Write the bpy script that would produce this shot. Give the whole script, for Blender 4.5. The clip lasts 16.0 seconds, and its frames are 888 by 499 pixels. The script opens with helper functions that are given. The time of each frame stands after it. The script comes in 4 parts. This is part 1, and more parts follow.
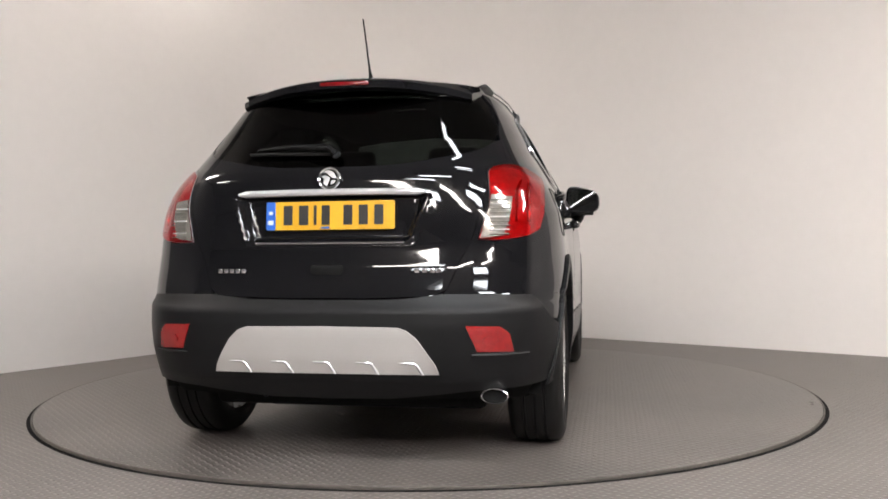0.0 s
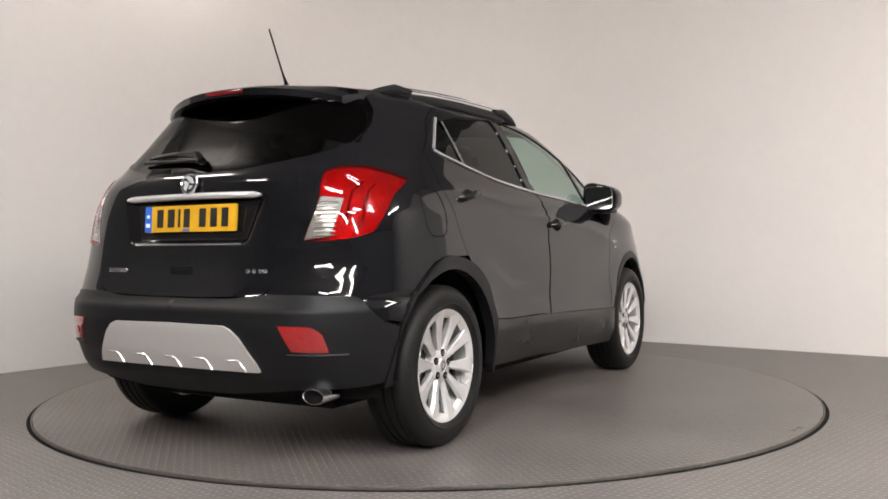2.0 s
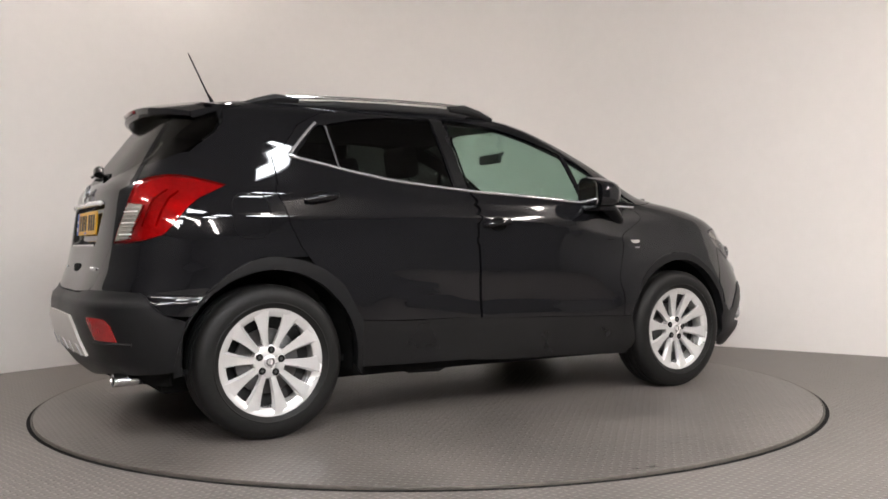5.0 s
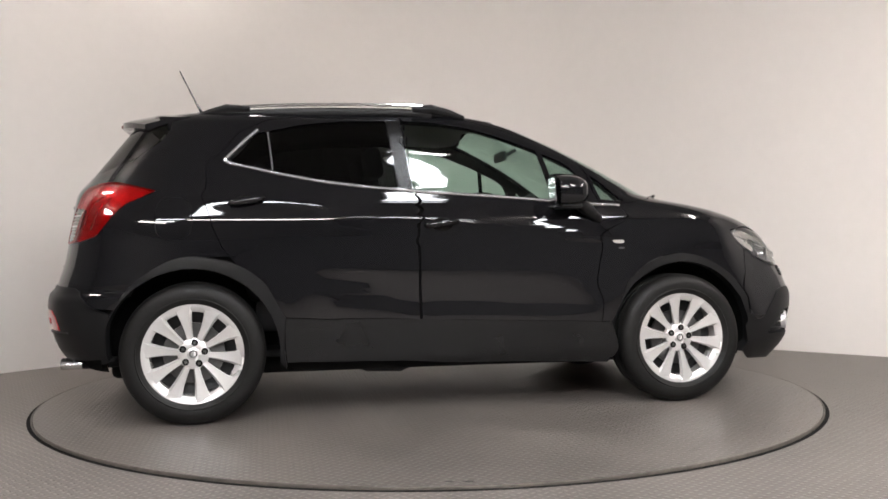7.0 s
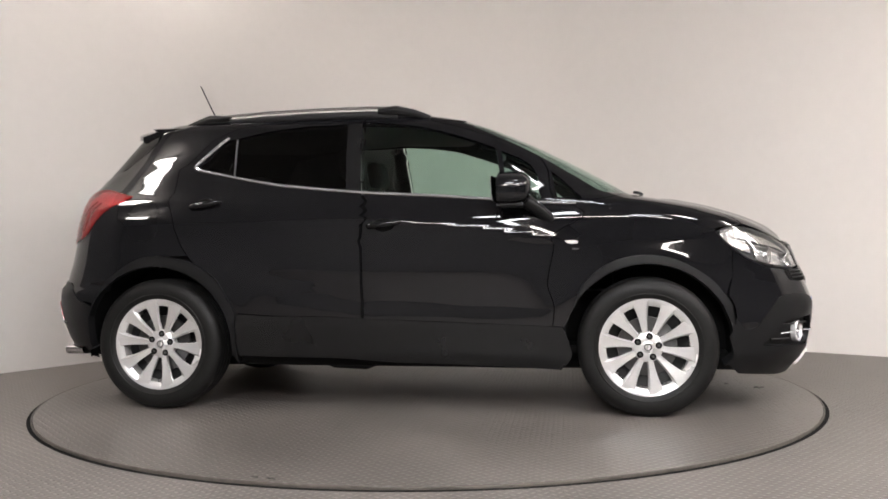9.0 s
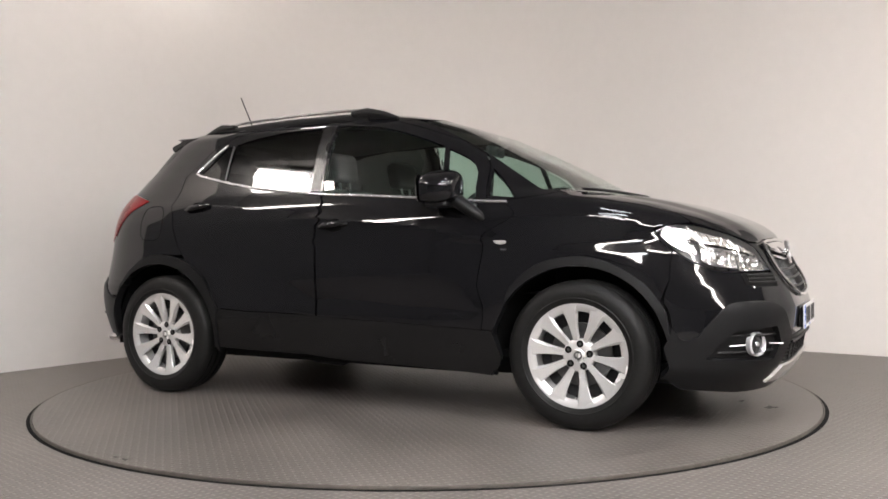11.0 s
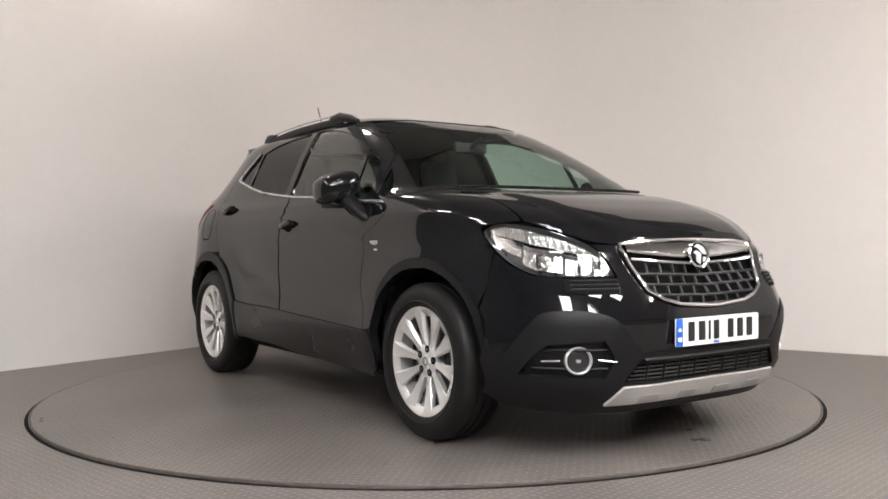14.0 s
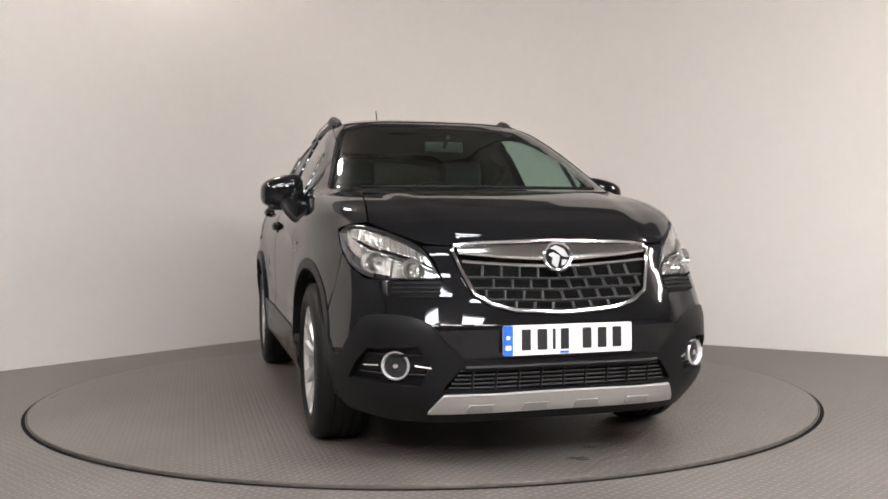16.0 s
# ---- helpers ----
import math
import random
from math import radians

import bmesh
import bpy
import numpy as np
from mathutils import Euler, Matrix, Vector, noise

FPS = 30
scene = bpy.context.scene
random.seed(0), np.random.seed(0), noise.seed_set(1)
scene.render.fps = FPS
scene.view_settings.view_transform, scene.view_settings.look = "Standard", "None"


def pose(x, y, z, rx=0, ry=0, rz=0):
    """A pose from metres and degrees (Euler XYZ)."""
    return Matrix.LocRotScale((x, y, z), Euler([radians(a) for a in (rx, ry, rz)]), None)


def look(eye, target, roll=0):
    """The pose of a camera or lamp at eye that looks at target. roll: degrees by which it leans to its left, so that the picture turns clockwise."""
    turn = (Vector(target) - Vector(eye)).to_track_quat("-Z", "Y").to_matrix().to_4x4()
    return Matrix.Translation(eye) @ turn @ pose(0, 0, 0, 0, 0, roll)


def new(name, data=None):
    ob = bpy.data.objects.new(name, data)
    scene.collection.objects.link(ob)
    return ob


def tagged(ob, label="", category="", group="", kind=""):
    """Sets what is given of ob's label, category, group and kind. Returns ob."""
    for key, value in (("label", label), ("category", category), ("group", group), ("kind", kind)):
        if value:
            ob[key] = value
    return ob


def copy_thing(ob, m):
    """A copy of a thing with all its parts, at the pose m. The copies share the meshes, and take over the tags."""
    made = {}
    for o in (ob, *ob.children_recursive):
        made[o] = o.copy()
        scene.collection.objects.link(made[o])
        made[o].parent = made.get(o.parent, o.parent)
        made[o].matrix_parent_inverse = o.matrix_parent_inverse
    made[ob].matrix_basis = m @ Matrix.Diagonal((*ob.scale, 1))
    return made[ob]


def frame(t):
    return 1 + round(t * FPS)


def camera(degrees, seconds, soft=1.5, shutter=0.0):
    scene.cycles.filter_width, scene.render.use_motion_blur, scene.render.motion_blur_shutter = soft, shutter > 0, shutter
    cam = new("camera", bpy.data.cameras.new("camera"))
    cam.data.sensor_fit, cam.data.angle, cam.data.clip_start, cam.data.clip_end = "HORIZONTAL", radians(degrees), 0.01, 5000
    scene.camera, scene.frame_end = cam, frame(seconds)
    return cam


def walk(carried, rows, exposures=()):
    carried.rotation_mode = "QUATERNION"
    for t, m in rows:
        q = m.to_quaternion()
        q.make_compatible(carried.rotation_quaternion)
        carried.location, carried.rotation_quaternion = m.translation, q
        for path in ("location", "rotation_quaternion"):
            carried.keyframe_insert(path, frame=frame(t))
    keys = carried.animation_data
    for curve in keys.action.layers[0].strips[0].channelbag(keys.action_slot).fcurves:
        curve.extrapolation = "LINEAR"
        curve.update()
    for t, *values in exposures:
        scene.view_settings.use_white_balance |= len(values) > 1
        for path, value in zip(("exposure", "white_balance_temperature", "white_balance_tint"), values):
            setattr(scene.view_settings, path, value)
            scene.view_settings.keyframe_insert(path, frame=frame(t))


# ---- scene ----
from mathutils.geometry import delaunay_2d_cdt

# ---- camera: on a stand, nudged a little towards the end ----
cam = camera(53.64, 16.0, soft=1.7)
EYE = Vector((0.0, -5.352, 0.8737))


def aim(yaw, pitch, roll=-0.544):
    """Degrees to the right and upwards."""
    a, b = radians(yaw), radians(pitch)
    return look(EYE, EYE + Vector((math.sin(a) * math.cos(b), math.cos(a) * math.cos(b), math.sin(b))), roll)


walk(cam, [(0.0, aim(.959, -.434)), (9.2, aim(.959, -.434)), (12.0, aim(.975, -.478, -.51)), (13.2, aim(.995, -.495, -.49)), (14.5, aim(1.125, -.526, -.46)), (16.0, aim(1.236, -.518, -.45))])

# heading of the turntable, degrees, time by time
TURN = [(0.0, 78.45), (0.5, 73.74), (1.0, 68.94), (1.5, 64.14), (2.0, 59.35), (2.5, 54.57), (3.0, 49.75), (3.5, 44.95), (4.0, 40.10), (6.5, 15.54), (7.0, 10.62), (7.5, 5.72), (8.0, 0.74), (8.5, -4.22), (9.0, -9.14), (11.5, -33.18), (12.0, -37.88), (12.5, -42.52), (13.0, -47.13), (13.5, -51.67), (14.0, -56.32), (14.5, -61.11), (15.0, -65.86), (15.5, -70.58), (16.0, -75.44)]

# ---- world and lights ----
world = bpy.data.worlds.new("world")
scene.world = world
world.use_nodes = True
world.node_tree.nodes["Background"].inputs[0].default_value = (.8, .88, 1, 1)
world.node_tree.nodes["Background"].inputs[1].default_value = .02
scene.view_settings.exposure = 0.05


# ---- materials ----
def mat(name, base, rough=.5, metal=0.0, coat=0.0, spec=.5, grain=0.0, scale=40, bump=0.0, bscale=200, big=0.0, bigscale=2.0, rvar=0.0, bdist=.01):
    """A surface with fine and coarse variation of tone, gloss and relief."""
    m = bpy.data.materials.new(name)
    m.use_nodes = True
    nt = m.node_tree
    b = nt.nodes["Principled BSDF"]
    b.inputs["Base Color"].default_value = (*base, 1)
    b.inputs["Roughness"].default_value = rough
    b.inputs["Metallic"].default_value = metal
    b.inputs["Coat Weight"].default_value = coat
    b.inputs["Coat Roughness"].default_value = .03
    b.inputs["Specular IOR Level"].default_value = spec
    co = nt.nodes.new("ShaderNodeTexCoord")

    def noise_at(sc, detail=4):
        n = nt.nodes.new("ShaderNodeTexNoise")
        n.inputs["Scale"].default_value = sc
        n.inputs["Detail"].default_value = detail
        nt.links.new(co.outputs["Object"], n.inputs["Vector"])
        return n.outputs["Fac"]

    def math_node(op, a, c):
        n = nt.nodes.new("ShaderNodeMath")
        n.operation = op
        for i, q in enumerate((a, c)):
            if isinstance(q, (int, float)):
                n.inputs[i].default_value = q
            else:
                nt.links.new(q, n.inputs[i])
        return n.outputs[0]

    if grain or big:
        tone = None
        for amount, sc in ((grain, scale), (big, bigscale)):
            if amount:
                k = math_node("ADD", math_node("MULTIPLY", math_node("SUBTRACT", noise_at(sc), .5), 2 * amount), 1.0)
                tone = k if tone is None else math_node("MULTIPLY", tone, k)
        mx = nt.nodes.new("ShaderNodeVectorMath")
        mx.operation = "SCALE"
        mx.inputs[0].default_value = base
        nt.links.new(tone, mx.inputs["Scale"])
        nt.links.new(mx.outputs[0], b.inputs["Base Color"])
    if rvar:
        nt.links.new(math_node("ADD", math_node("MULTIPLY", math_node("SUBTRACT", noise_at(6), .5), 2 * rvar), rough), b.inputs["Roughness"])
    if bump:
        bp = nt.nodes.new("ShaderNodeBump")
        bp.inputs["Strength"].default_value = bump
        bp.inputs["Distance"].default_value = bdist
        nt.links.new(noise_at(bscale, 2), bp.inputs["Height"])
        nt.links.new(bp.outputs[0], b.inputs["Normal"])
    return m


def glow(name, colour, strength):
    m = bpy.data.materials.new(name)
    m.use_nodes = True
    b = m.node_tree.nodes["Principled BSDF"]
    b.inputs["Base Color"].default_value = (.8, .8, .8, 1)
    b.inputs["Emission Color"].default_value = (*colour, 1)
    b.inputs["Emission Strength"].default_value = strength
    return m


def glass(name, tint, gloss=1.0):
    """Thin glazing: it lets tinted light through and mirrors by its angle."""
    m = bpy.data.materials.new(name)
    m.use_nodes = True
    nt = m.node_tree
    nt.nodes.remove(nt.nodes["Principled BSDF"])
    out = nt.nodes["Material Output"]
    tr, gl, mx, lw = (nt.nodes.new(k) for k in ("ShaderNodeBsdfTransparent", "ShaderNodeBsdfGlossy", "ShaderNodeMixShader", "ShaderNodeLayerWeight"))
    tr.inputs[0].default_value = (*tint, 1)
    gl.inputs["Roughness"].default_value = .02
    gl.inputs["Color"].default_value = (gloss, gloss, gloss, 1)
    lw.inputs[0].default_value = .5
    pw, ml, ad = (nt.nodes.new("ShaderNodeMath") for _ in range(3))
    for n, kind, k in ((pw, "POWER", 5.0), (ml, "MULTIPLY", .92), (ad, "ADD", .055)):
        n.operation = kind
        n.inputs[1].default_value = k
    nt.links.new(lw.outputs["Facing"], pw.inputs[0])
    nt.links.new(pw.outputs[0], ml.inputs[0])
    nt.links.new(ml.outputs[0], ad.inputs[0])
    nt.links.new(ad.outputs[0], mx.inputs[0])
    nt.links.new(tr.outputs[0], mx.inputs[1])
    nt.links.new(gl.outputs[0], mx.inputs[2])
    nt.links.new(mx.outputs[0], out.inputs[0])
    return m


def tread_plate(name, base, size, rough, lift, wear):
    """Five-bar tread vinyl: rows of short raised bars that alternate in direction, with scuffs."""
    m = bpy.data.materials.new(name)
    m.use_nodes = True
    nt = m.node_tree
    b = nt.nodes["Principled BSDF"]
    co = nt.nodes.new("ShaderNodeTexCoord")

    def op(kind, a, c=0.0):
        n = nt.nodes.new("ShaderNodeMath")
        n.operation = kind
        for i, q in enumerate((a, c)):
            if isinstance(q, (int, float)):
                n.inputs[i].default_value = q
            else:
                nt.links.new(q, n.inputs[i])
        return n.outputs[0]

    sep = nt.nodes.new("ShaderNodeSeparateXYZ")
    nt.links.new(co.outputs["Object"], sep.inputs[0])
    u = op("DIVIDE", op("ADD", sep.outputs[0], sep.outputs[1]), size * 1.414)
    v = op("DIVIDE", op("SUBTRACT", sep.outputs[1], sep.outputs[0]), size * 1.414)
    par = op("MODULO", op("ADD", op("FLOOR", u), op("ADD", op("FLOOR", v), 2000)), 2)
    fu, fv = op("FRACT", u), op("FRACT", v)
    along = op("ADD", op("MULTIPLY", fu, par), op("MULTIPLY", fv, op("SUBTRACT", 1, par)))
    across = op("ADD", op("MULTIPLY", fv, par), op("MULTIPLY", fu, op("SUBTRACT", 1, par)))
    da, dc = op("SUBTRACT", along, .5), op("SUBTRACT", across, .5)
    gap2 = op("ADD", op("POWER", op("DIVIDE", op("ABSOLUTE", da), .46), 2), op("POWER", op("DIVIDE", op("ABSOLUTE", dc), .21), 2))
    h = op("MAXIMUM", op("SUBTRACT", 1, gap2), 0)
    n1, n2 = nt.nodes.new("ShaderNodeTexNoise"), nt.nodes.new("ShaderNodeTexNoise")
    for n, sc in ((n1, 1.3), (n2, 30)):
        n.inputs["Scale"].default_value = sc
        n.inputs["Detail"].default_value = 5
        nt.links.new(co.outputs["Object"], n.inputs["Vector"])
    tone = op("ADD", 1 - wear * 1.75, op("ADD", op("MULTIPLY", n1.outputs["Fac"], wear * 2.8), op("MULTIPLY", n2.outputs["Fac"], wear * .7)))
    # Relief contrast put into the base colour: bars lighter, ground between them darker.
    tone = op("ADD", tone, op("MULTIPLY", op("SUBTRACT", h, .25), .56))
    mx = nt.nodes.new("ShaderNodeVectorMath")
    mx.operation = "SCALE"
    mx.inputs[0].default_value = base
    nt.links.new(tone, mx.inputs["Scale"])
    nt.links.new(mx.outputs[0], b.inputs["Base Color"])
    nt.links.new(op("ADD", rough - .1, op("MULTIPLY", n1.outputs["Fac"], .2)), b.inputs["Roughness"])
    bp = nt.nodes.new("ShaderNodeBump")
    bp.inputs["Strength"].default_value = lift
    bp.inputs["Distance"].default_value = .004
    nt.links.new(h, bp.inputs["Height"])
    nt.links.new(bp.outputs[0], b.inputs["Normal"])
    return m


PAINT = mat("black metallic paint", (.006, .006, .007), rough=.035, grain=.3, scale=900, bump=.004, bscale=9, bdist=.02)
SLATS = mat("satin black grille plastic", (.008, .008, .0085), rough=.42, grain=.2, scale=200)
PLASTIC = mat("textured black plastic", (.0075, .0075, .0080), rough=.42, spec=.23, grain=.2, scale=300, bump=.15, bscale=700, bdist=.001, rvar=.06)
SILLBLACK = mat("satin black sill plastic", (.006, .006, .0063), rough=.26, spec=.4, grain=.2, scale=300, rvar=.05)
TRIMBLACK = mat("gloss black trim", (.005, .005, .005), rough=.12)
LINER = mat("matt black liner", (.010, .010, .010), rough=.9, spec=.05, grain=.3, scale=60)
CHROME = mat("chrome", (.82, .82, .83), rough=.09, metal=1.0, rvar=.03)
TRIMCHROME = mat("satin chrome trim", (.72, .72, .73), rough=.17, metal=.8, rvar=.03)
BRIGHT = mat("bright trim", (.80, .80, .81), rough=.22, metal=.55)
SILVER = mat("silver skid paint", (.47, .45, .43), rough=.4, metal=.25, grain=.1, scale=500, rvar=.05)
MIRROR = mat("mirror glass", (.85, .87, .88), rough=.01, metal=1.0)
LAMPBOWL = mat("bright lamp bowl", (.60, .59, .575), rough=.22, metal=.85, grain=.35, scale=60, bump=.6, bscale=45, bdist=.008)
LAMPDARK = mat("grey lamp housing plastic", (.075, .075, .078), rough=.35, spec=.5, grain=.2, scale=80)
TAILBOWL = mat("silver tail lamp bowl", (.58, .56, .55), rough=.3, metal=.35, grain=.3, scale=50, bump=.9, bscale=40, bdist=.010)
FOGLENS = mat("fog lamp lens", (.05, .05, .052), rough=.08, metal=.6, grain=.5, scale=90)
SKIDDARK = mat("shaded skid paint", (.36, .35, .34), rough=.5, metal=.2, grain=.1, scale=300)
ALLOY = mat("silver alloy", (.78, .77, .765), rough=.26, metal=.62, grain=.06, scale=300, rvar=.05)
# Barrel and disc metals darkened, to put shade behind the spokes into the colour.
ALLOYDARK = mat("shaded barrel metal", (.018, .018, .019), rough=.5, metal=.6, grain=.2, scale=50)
STEEL = mat("brake disc steel", (.10, .10, .10), rough=.4, metal=1.0, grain=.2, scale=80)
RUBBER = mat("tyre rubber", (.0085, .0083, .0081), rough=.5, spec=.22, grain=.3, scale=50, bump=.2, bscale=150, bdist=.002)
REDLENS = mat("red lamp lens", (.27, .005, .006), rough=.06, coat=1.0, grain=.25, scale=60, bump=.25, bscale=60, bdist=.004)
BRAKERED = mat("unlit brake lamp lens", (.14, .004, .006), rough=.14, coat=.5, grain=.2, scale=60)
REDDARK = mat("deep red lens", (.28, .006, .008), rough=.10, coat=1.0, grain=.2, scale=60)
CLEARLENS = mat("ribbed clear lens", (.24, .225, .20), rough=.15, metal=.3, coat=1.0, grain=.4, scale=80)
YELLOW = mat("yellow reflective plate", (.66, .36, .012), rough=.4, grain=.06, scale=60)
WHITEPL = mat("white reflective plate", (.85, .85, .86), rough=.35, grain=.04, scale=60)
BLUE = mat("blue plate band", (.02, .13, .55), rough=.4, grain=.1, scale=60)
INK = mat("black plate ink", (.012, .012, .012), rough=.5, grain=.2, scale=80)
CLOTH = mat("dark seat cloth", (.03, .03, .032), rough=.9, grain=.3, scale=300, bump=.3, bscale=500, bdist=.002)
DASH = mat("soft dashboard plastic", (.025, .025, .027), rough=.6, grain=.2, scale=200, bump=.2, bscale=400, bdist=.001)
LINING = mat("grey headlining", (.16, .16, .155), rough=.9, grain=.1, scale=200)
TINT = glass("light green glass", (.60, .74, .68))
REDGLASS = glass("clear red lamp lens", (.66, .030, .042))
PRIVACY = glass("privacy glass", (.035, .037, .036), .6)
LAMPGLASS = glass("clear lamp cover", (.96, .96, .96))
WALLPAINT = mat("white wall paint", (.74, .705, .675), rough=.75, grain=.025, scale=14, big=.05, bigscale=.7, bump=.05, bscale=90, bdist=.003)
DARKWALL = mat("dark workshop wall paint", (.115, .113, .112), rough=.8, grain=.1, scale=8)
MIDWALL = mat("mid grey workshop wall paint", (.27, .265, .26), rough=.8, grain=.1, scale=8, big=.2, bigscale=.8)
CEILPAINT = mat("ceiling paint", (.28, .272, .265), rough=.9, grain=.04, scale=10)
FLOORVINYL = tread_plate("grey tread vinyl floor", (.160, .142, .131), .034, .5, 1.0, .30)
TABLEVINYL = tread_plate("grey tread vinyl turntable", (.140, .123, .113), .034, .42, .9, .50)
EDGEMETAL = mat("worn dark edge strip", (.075, .064, .055), rough=.6, metal=.0, grain=.5, scale=20, big=.6, bigscale=2.5)
SMUDGE = mat("dark scuff", (.03, .027, .025), rough=.6, grain=.5, scale=60)
LAMPGLOW = glow("lamp diffuser", (1, .918, .866), 73.0)
LAMPBODY = mat("lamp housing", (.7, .7, .7), rough=.5, grain=.03, scale=30)
DAYGLOW = glow("cool panel diffuser", (.90, .93, .97), 47.0)


# ---- mesh helpers ----
def finish(bm, name, material, parent=None, label="", smooth=True):
    me = bpy.data.meshes.new(name)
    bm.normal_update()
    bm.to_mesh(me)
    bm.free()
    if smooth:
        me.polygons.foreach_set("use_smooth", [True] * len(me.polygons))
        me.set_sharp_from_angle(angle=radians(35))
    me.materials.append(material)
    ob = new(name, me)
    ob.parent = parent
    return tagged(ob, label)


def part(name, bm, material, parent, label=""):
    return finish(bm, name, material, parent, label)


def box(x0, x1, y0, y1, z0, z1, bev=0.0, seg=2):
    bm = bmesh.new()
    bmesh.ops.create_cube(bm, size=1, matrix=Matrix.Translation(((x0 + x1) / 2, (y0 + y1) / 2, (z0 + z1) / 2)) @ Matrix.Diagonal((x1 - x0, y1 - y0, z1 - z0, 1)))
    if bev:
        bmesh.ops.bevel(bm, geom=bm.edges[:], offset=bev, segments=seg, profile=.5, affect="EDGES")
    return bm


def turned(bm, m):
    bmesh.ops.transform(bm, matrix=m, verts=bm.verts[:])
    return bm


def lathe(profile, n=48, axis="y"):
    """A closed profile of (radius, along) turned round the axis."""
    bm = bmesh.new()
    rings = []
    for i in range(n):
        a = 2 * math.pi * i / n
        rings.append([bm.verts.new((r * math.cos(a), h, r * math.sin(a)) if axis == "y" else (r * math.cos(a), r * math.sin(a), h)) for r, h in profile])
    k = len(profile)
    for i in range(n):
        p, q = rings[i], rings[(i + 1) % n]
        for j in range(k):
            try:
                bm.faces.new((p[j], p[(j + 1) % k], q[(j + 1) % k], q[j]))
            except ValueError:
                pass
    bmesh.ops.remove_doubles(bm, verts=bm.verts[:], dist=1e-5)
    bmesh.ops.recalc_face_normals(bm, faces=bm.faces[:])
    return bm


def tube(points, r, n=8, closed=False, flat=1.0):
    """A rod through points; flat squashes it along z."""
    bm = bmesh.new()
    pts = [Vector(p) for p in points]
    rings = []
    for i, p in enumerate(pts):
        a, b = pts[i - 1] if (i or closed) else p, pts[(i + 1) % len(pts)] if (i < len(pts) - 1 or closed) else p
        d = (b - a).normalized()
        up = Vector((0, 0, 1)) if abs(d.z) < .95 else Vector((1, 0, 0))
        e1 = d.cross(up).normalized()
        e2 = e1.cross(d)
        rr = r[i] if isinstance(r, (list, tuple)) else r
        rings.append([bm.verts.new(p + e1 * rr * math.cos(2 * math.pi * j / n) + e2 * rr * flat * math.sin(2 * math.pi * j / n)) for j in range(n)])
    m = len(rings)
    for i in range(m if closed else m - 1):
        for j in range(n):
            bm.faces.new((rings[i][j], rings[i][(j + 1) % n], rings[(i + 1) % m][(j + 1) % n], rings[(i + 1) % m][j]))
    if not closed:
        bm.faces.new(rings[0][::-1])
        bm.faces.new(rings[-1])
    bmesh.ops.recalc_face_normals(bm, faces=bm.faces[:])
    return bm


def slab(poly, depth, bev=0.0):
    """A plate: a flat outline in x and z, with depth along +y."""
    bm = bmesh.new()
    a = [bm.verts.new((x, 0, z)) for x, z in poly]
    b = [bm.verts.new((x, depth, z)) for x, z in poly]
    bm.faces.new(a)
    bm.faces.new(b[::-1])
    for i in range(len(poly)):
        j = (i + 1) % len(poly)
        bm.faces.new((a[j], a[i], b[i], b[j]))
    bmesh.ops.recalc_face_normals(bm, faces=bm.faces[:])
    if bev:
        bmesh.ops.bevel(bm, geom=[e for e in bm.edges], offset=bev, segments=2, affect="EDGES")
    return bm


def rounded(x0, x1, z0, z1, r, k=5):
    out = []
    for cxx, czz, a0 in ((x1 - r, z0 + r, -90), (x1 - r, z1 - r, 0), (x0 + r, z1 - r, 90), (x0 + r, z0 + r, 180)):
        out += [(cxx + r * math.cos(radians(a0 + 90 * i / k)), czz + r * math.sin(radians(a0 + 90 * i / k))) for i in range(k + 1)]
    return out


# ---- the studio: two long walls that meet in a wide rounded corner ----
CORNER = Vector((-.467, 4.17, 0))
E1, E2 = Vector((.793, -.609, 0)), Vector((-.609, -.793, 0))
LEN1, LEN2, HIGH, FLOORZ = 14.0, 14.0, 3.95, -.014


def wall_strip(name, path, label, material=None, z0=-.064, z1=3.95):
    """A wall with thickness along a plan path, its room side first."""
    bm = bmesh.new()
    rows = []
    for i, p in enumerate(path):
        a, b = path[max(0, i - 1)], path[min(len(path) - 1, i + 1)]
        d = (b - a).normalized()
        n = Vector((-d.y, d.x, 0))
        rows.append([bm.verts.new(q) for q in (p + Vector((0, 0, z0)), p + Vector((0, 0, z1)), p + n * .2 + Vector((0, 0, z1)), p + n * .2 + Vector((0, 0, z0)))])
    for p, q in zip(rows, rows[1:]):
        for j in range(4):
            bm.faces.new((p[j], q[j], q[(j + 1) % 4], p[(j + 1) % 4]))
    bm.faces.new(rows[0])
    bm.faces.new(rows[-1][::-1])
    bmesh.ops.recalc_face_normals(bm, faces=bm.faces[:])
    return tagged(finish(bm, name, material or WALLPAINT), label, "wall", kind="structure")


FIL = 2.1
fc = CORNER + E1 * FIL + E2 * FIL
curve_pts = [fc - E1 * FIL * math.cos(radians(a)) - E2 * FIL * math.sin(radians(a)) for a in np.linspace(0, 90, 33)]
wall_strip("wall_back", [CORNER + E2 * 5.9] + curve_pts + [CORNER + E1 * 5.6], "matt white painted studio wall with a rounded corner", z1=3.40)
# Added out of view, to darken what the rear window mirrors.
wall_strip("wall_upper", [CORNER + E2 * 5.9] + curve_pts + [CORNER + E1 * 5.6], "dark band added over the white studio wall, out of view", DARKWALL, z0=3.40)
wall_strip("wall_dark_side", [CORNER + E2 * LEN2, CORNER + E2 * 5.9], "dark grey painted wall past the white studio wall", DARKWALL)
